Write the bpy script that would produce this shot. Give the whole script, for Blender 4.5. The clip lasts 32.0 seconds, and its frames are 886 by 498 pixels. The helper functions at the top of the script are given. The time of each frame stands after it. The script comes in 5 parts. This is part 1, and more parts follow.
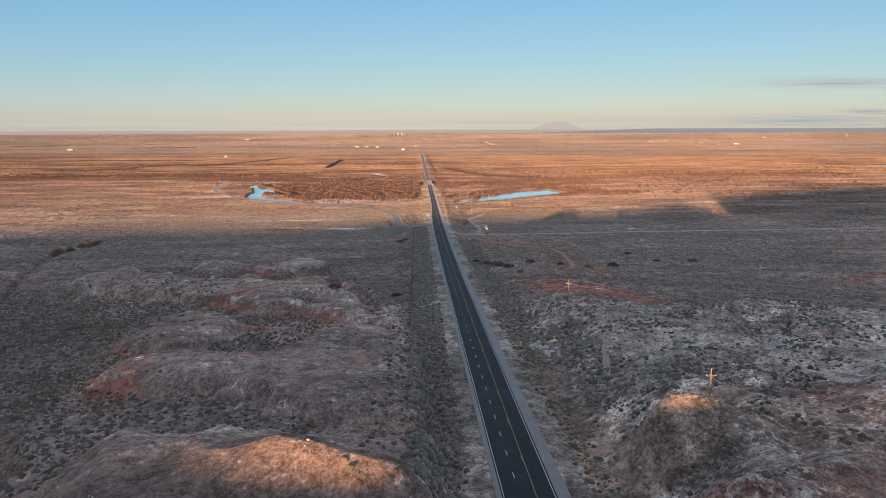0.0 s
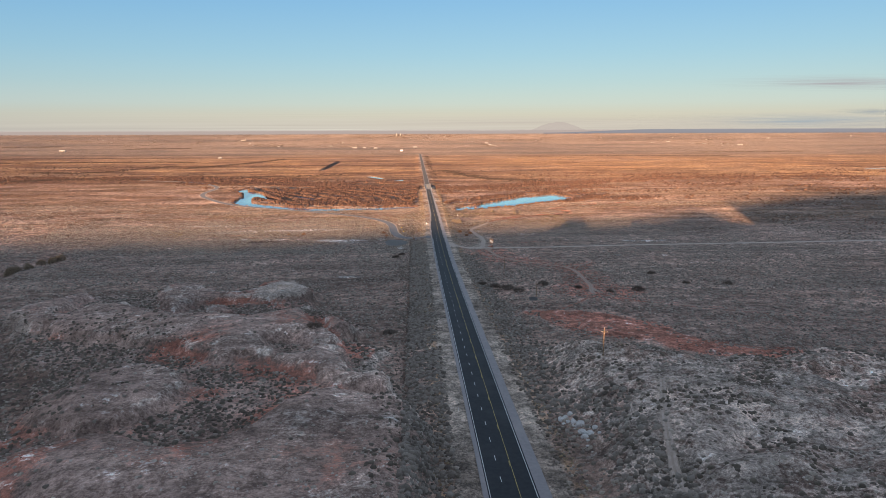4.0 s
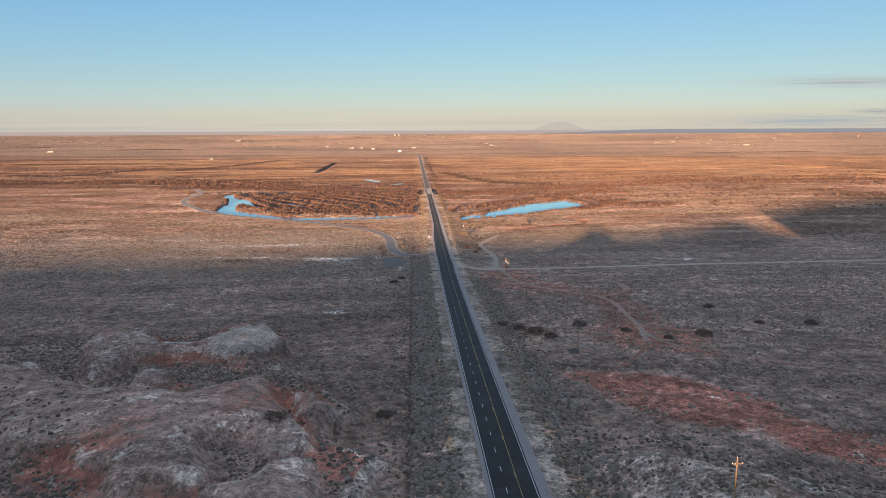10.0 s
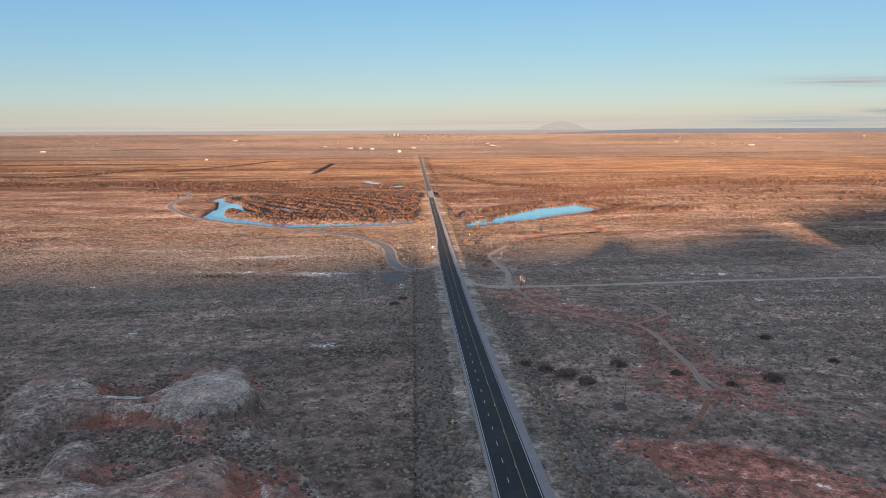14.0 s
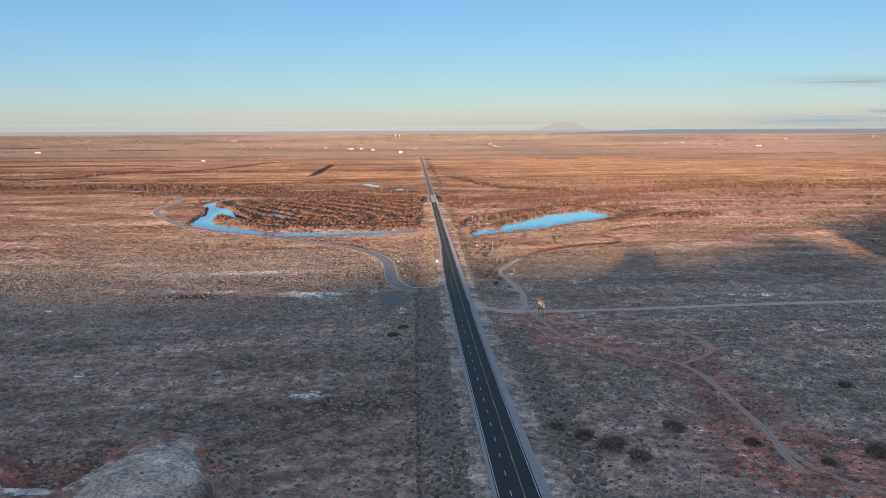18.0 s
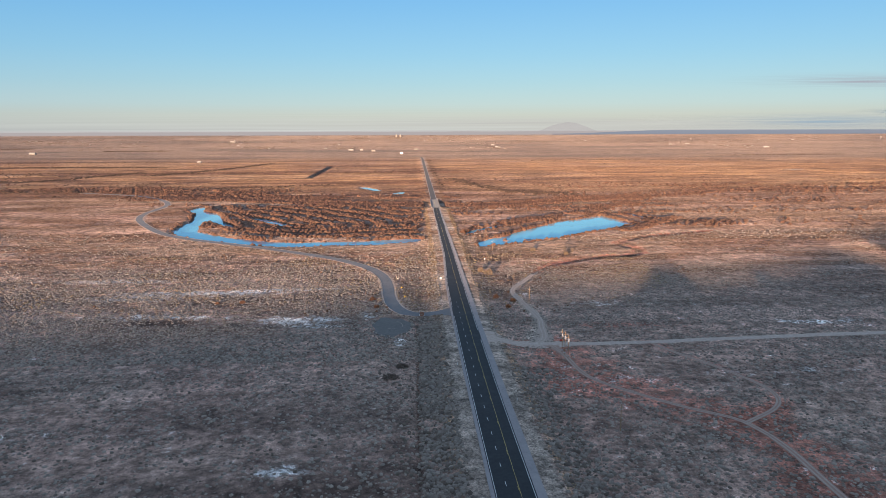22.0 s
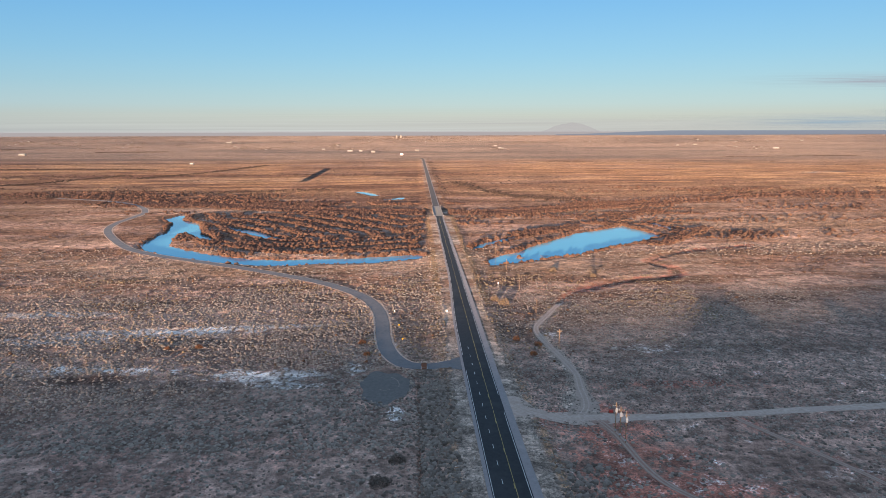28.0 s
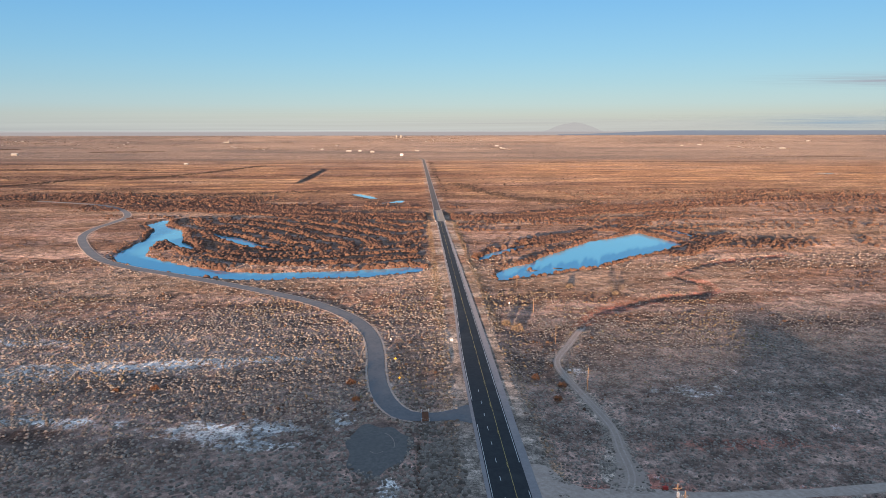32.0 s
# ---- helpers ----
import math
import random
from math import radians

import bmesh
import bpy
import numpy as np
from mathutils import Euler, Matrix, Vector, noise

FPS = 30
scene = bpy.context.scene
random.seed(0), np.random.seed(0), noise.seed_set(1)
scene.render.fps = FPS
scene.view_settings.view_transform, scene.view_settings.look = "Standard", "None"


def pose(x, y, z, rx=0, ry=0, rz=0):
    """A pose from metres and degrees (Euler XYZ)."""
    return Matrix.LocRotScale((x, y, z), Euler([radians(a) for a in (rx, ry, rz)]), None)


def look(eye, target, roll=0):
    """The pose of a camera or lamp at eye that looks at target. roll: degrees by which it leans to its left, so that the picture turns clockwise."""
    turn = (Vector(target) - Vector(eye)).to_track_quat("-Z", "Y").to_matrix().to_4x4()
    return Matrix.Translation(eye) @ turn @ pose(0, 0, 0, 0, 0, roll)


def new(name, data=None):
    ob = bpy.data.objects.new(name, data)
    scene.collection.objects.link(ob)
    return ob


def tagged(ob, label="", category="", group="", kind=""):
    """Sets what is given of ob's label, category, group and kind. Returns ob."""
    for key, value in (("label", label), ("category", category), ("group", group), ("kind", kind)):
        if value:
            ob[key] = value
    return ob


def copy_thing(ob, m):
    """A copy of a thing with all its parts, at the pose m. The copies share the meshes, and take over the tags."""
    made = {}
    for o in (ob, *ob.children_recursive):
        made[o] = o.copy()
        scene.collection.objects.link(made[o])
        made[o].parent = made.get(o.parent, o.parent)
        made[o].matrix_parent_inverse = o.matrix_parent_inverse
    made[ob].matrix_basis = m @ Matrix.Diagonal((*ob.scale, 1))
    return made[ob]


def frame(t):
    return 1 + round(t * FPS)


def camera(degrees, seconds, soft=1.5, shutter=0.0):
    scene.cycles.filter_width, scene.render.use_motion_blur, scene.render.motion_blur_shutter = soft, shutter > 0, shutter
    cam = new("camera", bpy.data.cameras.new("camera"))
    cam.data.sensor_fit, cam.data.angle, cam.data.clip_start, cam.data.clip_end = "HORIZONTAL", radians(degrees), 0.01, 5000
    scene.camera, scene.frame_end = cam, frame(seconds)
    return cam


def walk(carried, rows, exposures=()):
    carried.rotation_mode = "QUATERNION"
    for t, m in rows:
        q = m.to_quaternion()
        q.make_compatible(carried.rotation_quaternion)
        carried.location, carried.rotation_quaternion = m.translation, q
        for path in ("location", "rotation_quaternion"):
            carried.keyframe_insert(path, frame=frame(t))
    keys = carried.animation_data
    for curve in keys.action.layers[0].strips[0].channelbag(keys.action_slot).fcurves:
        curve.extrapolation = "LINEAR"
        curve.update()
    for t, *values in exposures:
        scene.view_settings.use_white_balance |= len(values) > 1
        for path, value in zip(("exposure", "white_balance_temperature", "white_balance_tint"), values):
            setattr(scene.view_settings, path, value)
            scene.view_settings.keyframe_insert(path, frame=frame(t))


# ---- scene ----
# ---------------------------------------------------------------- camera
cam = camera(68.0, 32.0, soft=0.5)
walk(cam, [
    (0, look((-25.67, 68.16, 104.80), (14.12, 1051.41, -73.08), -0.17)),
    (1, look((-25.35, 83.77, 105.70), (14.83, 1067.01, -72.15), -0.18)),
    (2, look((-25.03, 99.38, 106.60), (15.54, 1082.61, -71.21), -0.18)),
    (3, look((-24.70, 114.99, 107.50), (16.25, 1098.21, -70.27), -0.18)),
    (4.5, look((-24.22, 138.40, 107.69), (17.32, 1121.61, -70.01), -0.18)),
    (6, look((-23.73, 161.81, 107.85), (18.39, 1145.01, -69.79), -0.19)),
    (9, look((-25.93, 208.42, 108.08), (17.39, 1191.57, -69.48), -0.21)),
    (13, look((-28.96, 270.13, 108.09), (15.84, 1253.15, -69.88), -0.22)),
    (16.5, look((-29.32, 323.79, 108.46), (14.15, 1306.89, -69.38), -0.20)),
    (19, look((-29.77, 361.97, 109.04), (12.44, 1345.22, -68.26), -0.19)),
    (23, look((-29.62, 422.46, 109.42), (11.37, 1405.87, -67.30), -0.16)),
    (28, look((-29.55, 497.05, 109.50), (10.65, 1480.60, -66.63), -0.14)),
    (32, look((-29.34, 555.56, 108.75), (10.78, 1539.10, -67.42), -0.08)),
], exposures=[(0, 1.17, 6450, 12), (14, 1.20, 6360, 12), (18, 1.20, 5860, 8.5), (32, 1.13, 5700, 7.5)])

# ---------------------------------------------------------------- world and sun
SUN_AZ, SUN_EL = radians(196.4), radians(3.5)      # clockwise from +y: low, behind the start and a little to the west
world = bpy.data.worlds.new("sky")
scene.world = world
world.use_nodes = True
wn, wl = world.node_tree.nodes, world.node_tree.links
sky = wn.new("ShaderNodeTexSky")
sky.sky_type, sky.sun_disc = "NISHITA", False
sky.sun_elevation, sky.sun_rotation = SUN_EL, SUN_AZ
sky.altitude, sky.air_density, sky.dust_density, sky.ozone_density = 1100, 1.0, 1.0, 1.0
wl.new(sky.outputs[0], wn["Background"].inputs[0])
wn["Background"].inputs[1].default_value = 0.038
veil = wn.new("ShaderNodeBackground")                # high haze: cream at the horizon, clear blue above it; grey-blue overhead, out of view, brightened to fill the shade
up = wn.new("ShaderNodeSeparateXYZ")
wl.new(wn.new("ShaderNodeTexCoord").outputs["Generated"], up.inputs[0])
haze = wn.new("ShaderNodeValToRGB")
wl.new(up.outputs[2], haze.inputs[0])
stops = [(0.0, (0.118, 0.148, 0.172)), (0.023, (0.116, 0.154, 0.183)), (0.038, (0.101, 0.161, 0.210)), (0.068, (0.073, 0.148, 0.214)), (0.108, (0.052, 0.137, 0.221)),
         (0.184, (0.032, 0.118, 0.226)), (0.32, (0.09, 0.152, 0.235)), (0.55, (0.152, 0.186, 0.245))]
knots = haze.color_ramp.elements
while len(knots) < len(stops):
    knots.new(0.5)
for knot, (at, colour) in zip(knots, stops):
    knot.position, knot.color = at, (*colour, 1)
wl.new(haze.outputs[0], veil.inputs[0])
veil.inputs[1].default_value = 1.0
both = wn.new("ShaderNodeAddShader")
wl.new(wn["Background"].outputs[0], both.inputs[0])
wl.new(veil.outputs[0], both.inputs[1])
wl.new(both.outputs[0], wn["World Output"].inputs[0])
sun_data = bpy.data.lights.new("sun", "SUN")
sun_data.energy, sun_data.angle, sun_data.color = 5.0, radians(0.5), (1.0, 0.615, 0.355)
sun = new("sun", sun_data)
to_sun = Vector((math.sin(SUN_AZ) * math.cos(SUN_EL), math.cos(SUN_AZ) * math.cos(SUN_EL), math.sin(SUN_EL)))
sun.matrix_world = look(to_sun * 500, (0, 0, 0))

# ---------------------------------------------------------------- numbers of the land
rng = np.random.default_rng(7)
EYE, FAR0, FARW = 109.0, 3000.0, 1950.0


def hash2(i, j, k):
    h = (i.astype(np.int64) * 374761393 + j.astype(np.int64) * 668265263 + k * 1442695041) & 0xFFFFFFFF
    h = ((h ^ (h >> 13)) * 1274126177) & 0xFFFFFFFF
    return ((h ^ (h >> 16)) & 0xFFFF) / 65535.0


def vnoise(x, y, k=0):
    i, j = np.floor(x), np.floor(y)
    u, v = x - i, y - j
    u, v = u * u * (3 - 2 * u), v * v * (3 - 2 * v)
    a, b = hash2(i, j, k), hash2(i + 1, j, k)
    c, d = hash2(i, j + 1, k), hash2(i + 1, j + 1, k)
    return (a * (1 - u) + b * u) * (1 - v) + (c * (1 - u) + d * u) * v


def fbm(x, y, size, octaves=4, k=0):
    s, a, total = 0.0, 1.0, 0.0
    for o in range(octaves):
        f = 2.03 ** o / size
        s = s + a * (vnoise(x * f + 17.3 * o, y * f - 9.1 * o, k + o) * 2 - 1)
        total, a = total + a, a * 0.52
    return s / total


def ridged(x, y, size, octaves=4, k=0):
    s, a, total = 0.0, 1.0, 0.0
    for o in range(octaves):
        f = 2.1 ** o / size
        s = s + a * (1 - np.abs(vnoise(x * f + 5.7 * o, y * f + 3.3 * o, k + o) * 2 - 1))
        total, a = total + a, a * 0.5
    return s / total


def step(a, b, x):
    t = np.clip((x - a) / (b - a), 0, 1)
    return t * t * (3 - 2 * t)


def line_dist(x, y, pts):
    """Distance to a polyline whose points are (x, y) or (x, y, half width); with widths, the distance to its rim."""
    x, y = np.asarray(x, float), np.asarray(y, float)
    if x.size > 2000:                                     # only what lies within reach is worked out
        px, py = [p[0] for p in pts], [p[1] for p in pts]
        near = (x > min(px) - 220) & (x < max(px) + 220) & (y > min(py) - 220) & (y < max(py) + 220)
        if near.sum() < 0.9 * x.size:
            best = np.full(x.shape, 1e9)
            if near.any():
                best[near] = line_dist_here(x[near], y[near], pts)
            return best
    return line_dist_here(x, y, pts)


def line_dist_here(x, y, pts):
    best = np.full(np.shape(x), 1e9)
    for p, q in zip(pts, pts[1:]):
        dx, dy = q[0] - p[0], q[1] - p[1]
        t = np.clip(((x - p[0]) * dx + (y - p[1]) * dy) / (dx * dx + dy * dy), 0, 1)
        d = np.hypot(x - p[0] - t * dx, y - p[1] - t * dy)
        if len(p) > 2:
            d = d - (p[2] + t * (q[2] - p[2]))
        best = np.minimum(best, d)
    return best


def inside_dist(x, y, poly):
    """Signed distance to a polygon, negative inside."""
    d = line_dist(x, y, list(poly) + [poly[0]])
    odd = np.zeros(np.shape(x), bool)
    for p, q in zip(poly, list(poly[1:]) + [poly[0]]):
        if p[1] != q[1]:
            odd ^= ((p[1] > y) != (q[1] > y)) & (x < (q[0] - p[0]) * (y - p[1]) / (q[1] - p[1]) + p[0])
    return np.where(odd, -d, d)


def smooth_line(pts, n=6):
    """Catmull-Rom through the points."""
    p = [Vector(q) for q in pts]
    p = [2 * p[0] - p[1]] + p + [2 * p[-1] - p[-2]]
    out = []
    for a, b, c, d in zip(p, p[1:], p[2:], p[3:]):
        for i in range(n):
            t = i / n
            out.append(tuple(0.5 * (2 * b + (c - a) * t + (2 * a - 5 * b + 4 * c - d) * t * t + (3 * b - a - 3 * c + d) * t ** 3)))
    return out + [tuple(p[-2])]


ROAD_Y = np.array([-700, -400, 0, 100, 200, 290, 420, 500, 577, 640, 700, 760, 850, 1000, 6000.0])
ROAD_Z = np.array([58, 52, 37, 31.5, 25.8, 20.6, 13.8, 9.6, 6.0, 3.4, 1.7, 0.7, 0.1, 0, 0])


def road_z(y):
    y = np.asarray(y, float)
    return sum(np.interp(y + o, ROAD_Y, ROAD_Z) for o in (-45, -25, 0, 25, 45)) / 5


def far_z(y):
    """The plain rises gently far out, so that it meets the horizon inside the land that is built."""
    w = np.clip(np.asarray(y, float) - FAR0, 0, FARW - 200)
    d = w * FARW / (FARW - w) + FAR0 - 300
    return EYE * (1 - (w + FAR0 - 300) / d)


# water: centre lines with half widths, and the outline of the pond
RIVER = [(-352, 1420), (-352, 1385), (-358, 1364), (-330, 1314), (-314, 1251), (-310, 1197), (-306, 1160), (-295, 1136), (-276, 1115), (-233, 1079), (-206, 1067), (-175, 1053),
         (-144, 1051), (-109, 1054), (-82, 1056), (-47, 1065), (-24, 1077), (-22, 1092), (-47, 1092), (-71, 1084), (-111, 1077), (-152, 1074), (-187, 1085), (-221, 1105),
         (-255, 1132), (-280, 1161), (-293, 1219), (-288, 1237), (-262, 1198), (-240, 1174), (-250, 1200), (-270, 1236), (-283, 1275), (-301, 1319), (-330, 1353), (-343, 1398)]
ARM = [(-262, 1297), (-238, 1269), (-216, 1253), (-198, 1229), (-184, 1208), (-159, 1179), (-172, 1183), (-197, 1198), (-223, 1230), (-244, 1260)]
INLET = smooth_line([(27, 1122, 3), (40, 1146, 5), (60, 1170, 4.5), (80, 1187, 3), (92, 1196, 1)], 4)
POOL_E = smooth_line([(260, 1286, 6), (262, 1262, 8), (268, 1240, 6)], 3)
POOLS = [[(-139, 1748, 7), (-116, 1702, 11), (-101, 1668, 7)], [(-81, 1594, 7), (-63, 1604, 10), (-54, 1630, 6)], [(-216, 1510, 5), (-207, 1500, 4)],
         [(760, 1690, 6), (860, 1700, 10), (940, 1690, 5)], [(1000, 2250, 7), (1150, 2290, 10)], [(1270, 1960, 12), (1420, 1990, 26)]]
POND = [(218, 1269), (236, 1191), (190, 1143), (152, 1116), (121, 1086), (93, 1070), (67, 1055), (42, 1044), (33, 1041), (33, 1063), (50, 1090), (68, 1105), (85, 1135), (115, 1171), (148, 1213), (180, 1238)]
CHANNEL = smooth_line([(-900, 1700, 5), (-600, 1690, 5), (-380, 1560, 5), (-240, 1470, 5), (-120, 1425, 6), (0, 1408, 7), (100, 1410, 5), (240, 1470, 5), (420, 1545, 5),
                       (620, 1630, 5), (1000, 1640, 5)], 4)
GULLY = smooth_line([(300, 1120, 2), (280, 1115, 3), (236, 1099, 3), (196, 1075, 4), (172, 1045, 4), (182, 1014, 5), (165, 985, 5), (140, 980, 5), (115, 968, 5), (98, 955, 4), (82, 944, 3), (63, 913, 1)], 4)
DITCH = [(-283, 2030, 11), (-296, 2560, 11)]

# paved side road, dirt roads and tracks: centre lines
SIDE = smooth_line([(-6, 796), (-28, 797), (-37, 802), (-44, 818), (-48, 842), (-51, 880), (-57, 911), (-70, 940), (-95, 972), (-122, 996), (-170, 1032), (-224, 1068),
                    (-274, 1102), (-320, 1150), (-380, 1250), (-400, 1318), (-403, 1369), (-410, 1430), (-448, 1505), (-520, 1580), (-640, 1640)], 6)
EAST_ROAD = smooth_line([(3, 746), (16, 740), (29, 737), (58, 736), (96, 737), (142, 741), (190, 745), (254, 748), (420, 756), (700, 775)], 5)
TRACK_N = smooth_line([(34, 737), (40, 750), (42, 768), (44, 787), (41, 815), (38, 843), (39, 860), (48, 879), (58, 900), (66, 916)], 5)
TRACK_D = smooth_line([(40, 736), (44, 722), (48, 688), (62, 667), (78, 649), (93, 635), (97, 612), (95, 584), (93, 558), (88, 537), (86, 523)], 5)
TRACK_R = smooth_line([(86, 522), (71, 498), (56, 481), (45, 472), (44, 459), (60, 453), (72, 448), (78, 435), (96, 425), (130, 404)], 5)
TRACK_B = smooth_line([(93, 633), (112, 647), (120, 660), (120, 676), (112, 698), (98, 728), (92, 738)], 5)
TRACK_E = smooth_line([(91, 545), (92, 525), (104, 508), (124, 496), (150, 482), (200, 462), (260, 455)], 5)

TRACK_H = smooth_line([(52, 322), (45, 302), (40, 286), (36, 270), (34, 255), (37, 240)], 4)

BRUSH_E = [(14, 352), (22, 336), (34, 318), (30, 290), (31, 252), (42, 240)]
CREEK = [(-352, 720), (-340, 690), (-344, 644), (-328, 590), (-309, 534), (-276, 464), (-262, 380)]
BADLAND_W = [(-205, 545), (-185, 560), (-150, 548), (-118, 562), (-88, 532), (-82, 490), (-62, 470), (-44, 440), (-58, 420), (-34, 405), (-33, 375), (-26, 330),
             (-22, 250), (-22, 100), (-118, 90), (-122, 200), (-140, 260), (-152, 310), (-175, 380), (-238, 470), (-228, 520)]
HILL_E = [(20, 90), (22, 250), (20, 330), (21, 400), (44, 408), (66, 384), (105, 368), (130, 385), (170, 362), (230, 330), (330, 300), (420, 200), (420, 60)]
RED_E = smooth_line([(48, 470, 8), (60, 462, 16), (74, 446, 17), (92, 424, 13), (108, 404, 9), (135, 390, 8), (175, 372, 8), (240, 358, 5)], 3)


def badland_dist(x, y):
    return inside_dist(x + 13 * fbm(x, y, 42, 4, 11), y + 11 * fbm(x, y, 36, 4, 12), BADLAND_W)


def hill_dist(x, y):
    return inside_dist(x + 10 * fbm(x, y, 42, 4, 11), y + 9 * fbm(x, y, 45, 4, 22), HILL_E)


# flat-topped lobes of the badlands: outlines of their caps
CAPS = [[(-253, 495), (-245, 509), (-237, 526), (-227, 532), (-219, 513), (-219, 494), (-217, 472), (-235, 467)],
        [(-154, 471), (-163, 494), (-180, 539), (-180, 548), (-166, 552), (-151, 528), (-140, 516), (-125, 514), (-121, 526), (-119, 546), (-112, 552), (-101, 546), (-91, 522), (-83, 512),
         (-92, 499), (-99, 492), (-109, 496), (-123, 501), (-138, 499), (-152, 495), (-150, 478)],
        [(-235, 467), (-204, 467), (-201, 487), (-182, 487), (-162, 464), (-135, 450), (-107, 441), (-99, 449), (-86, 461), (-76, 445), (-68, 428), (-63, 410), (-56, 399), (-63, 393),
         (-78, 408), (-93, 405), (-82, 382), (-82, 373), (-94, 380), (-102, 375), (-116, 393), (-141, 408), (-170, 423), (-205, 443)],
        [(-68, 446), (-61, 444), (-51, 425), (-45, 417), (-50, 409), (-57, 417), (-64, 428)],
        [(-80, 370), (-70, 378), (-62, 388), (-54, 390), (-56, 377), (-51, 363), (-44, 353), (-37, 357), (-33, 348), (-40, 342), (-54, 346), (-70, 362)],
        [(-135, 466), (-132, 476), (-124, 470), (-115, 453), (-124, 449)],
        [(-149, 342), (-144, 360), (-134, 374), (-117, 366), (-101, 344), (-104, 329), (-112, 317), (-122, 312), (-140, 318)],
        [(-66, 314), (-61, 334), (-41, 335), (-30, 330), (-22, 323), (-16, 284), (-15, 232), (-32, 229), (-50, 235), (-62, 238), (-75, 252), (-84, 262), (-102, 259), (-129, 279),
         (-128, 295), (-113, 303), (-89, 289), (-72, 298)],
        [(-98, 170), (-100, 202), (-97, 220), (-85, 212), (-71, 216), (-49, 210), (-32, 209), (-23, 225), (-17, 225), (-15, 170)]]


def terrace(x, y):
    """Above nought on the pale caps of the badlands, below it on the red slopes and in the brushy hollows."""
    wx, wy = x + 4.5 * fbm(x, y, 15, 3, 115), y + 4.5 * fbm(x, y, 13, 3, 116)
    d = np.full(np.shape(x), 1e9)
    for cap in CAPS:
        d = np.minimum(d, inside_dist(wx, wy, cap))
    return np.clip(-d / 26, -0.6, 0.6) + 0.04 * fbm(x, y, 9, 2, 117)


def ridge_z(x, y):
    """The mesa behind the start, whose edge throws the long shadow on the plain."""
    crest = np.interp(x, [-900, -650, -560, -480, -430, -390, -324, -250, -190, -130, -75, -20, 45, 130, 250, 300], [69.5, 70.3, 70.3, 70.6, 72.2, 74.2, 75.2, 75.6, 76.2, 78.2, 82.2, 85.4, 90.5, 94.5, 100.5, 101]) + 0.5 * fbm(x, y * 0 + 3, 60, 4, 31)
    return crest * step(-190, -330, y)


def land(x, y):
    """Height of the bare land, without road banks and water."""
    z = -1.7 + 0.5 * fbm(x, y, 90, 3, 3) + 0.18 * fbm(x, y, 14, 2, 4)
    up = np.maximum(road_z(y) - 1.0, 0)
    z = z + up * (0.55 + 0.45 * step(-330, -60, x) * step(420, 150, x)) * 1.0
    bw, he, rg = badland_dist(x, y), hill_dist(x, y), ridged(x, y, 62, 5, 13)
    k = step(1.5, -3.5, bw)
    tr = terrace(x, y)
    z = z + k * (3.4 + 3.0 * (rg - 0.55) + 0.8 * fbm(x, y, 11, 4, 14) + 1.2 * (ridged(x, y, 24, 3, 16) - 0.5)) + step(0, -60, bw) * 2.0 * step(560, 330, y)
    z = z + k * (4.0 * step(-0.09, 0.03, tr) + 1.6 * step(0.0, 0.4, tr) + 1.2 * step(-0.5, -0.1, tr))
    z = z + k * 3.5 * step(290, 215, y) + 8.5 * np.exp(-((x + 45 + 0.5 * (y - 184)) / 21) ** 2 - ((y - 184 + 0.25 * (x + 45)) / 11) ** 2) * (1 + 0.45 * fbm(x, y, 12, 4, 17))
    k = step(10, -34, he)
    rg = ridged(x, y, 95, 5, 23)
    z = z + k * (13.5 + 4.5 * (rg - 0.55) + 1.5 * fbm(x, y, 11, 4, 24) + 2.0 * (ridged(x, y, 28, 3, 27) - 0.5)) - 2.5 * k * step(0.12, 0.0, np.abs(fbm(x, y, 80, 4, 26)))
    z = z + k * 4.0 * step(285, 205, y)
    for cx, cy, rx, ry, h in ((32, 207, 14, 8, 12.3), (28, 170, 12, 9, 13.5), (60, 180, 18, 7, 3.0), (95, 212, 26, 22, 4.5), (42, 354, 22, 18, 3), (150, 250, 40, 20, 4), (70, 255, 24, 14, 2.5)):
        z = z + h * np.exp(-((x - cx) / rx) ** 2 - ((y - cy) / ry) ** 2) * (1 + 0.35 * fbm(x, y, 15, 3, 28))
    z = z + 1.6 * step(3, -6, line_dist(x, y, RED_E)) * (0.6 + 0.6 * fbm(x, y, 22, 3, 25))
    z = z + 2.2 * np.exp(-((x - 70) / 60) ** 2 - ((y - 505) / 45) ** 2)
    # dry creek bank in the west
    b = line_dist(x, y, CREEK)
    z = z - 3.0 * step(7, 1, b) * step(300, 420, y)
    back = step(-190, -330, y)
    z = np.where(back > 0, np.maximum(z, ridge_z(x, y) + 1.2 * fbm(x, y, 60, 4, 41) * back), z)
    return z + far_z(y)


def water_dist(x, y):
    d = np.minimum(inside_dist(x, y, RIVER), inside_dist(x, y, ARM))
    d = np.minimum(d, line_dist(x, y, INLET))
    d = np.minimum(d, np.minimum(line_dist(x, y, POOL_E), inside_dist(x, y, POND)))
    for p in POOLS:
        d = np.minimum(d, line_dist(x, y, p))
    d = d - 0.3 + 2.2 * fbm(x, y, 17, 3, 51)
    d = np.where(np.hypot((x - 64) / 1.4, y - 1076) < 9, np.abs(d) * 0 + 0.3 * (4 - np.hypot((x - 64) / 1.4, y - 1076)), d)     # sand bar
    d = np.where(np.hypot((x - 88) / 1.6, y - 1084) < 3, 0.6, d)
    return d


WATER_Z = -3.0


def road_side(y):
    """West rim of the paved road: the third lane ends in the valley."""
    return -7.6 + 3.3 * step(840, 1010, y)


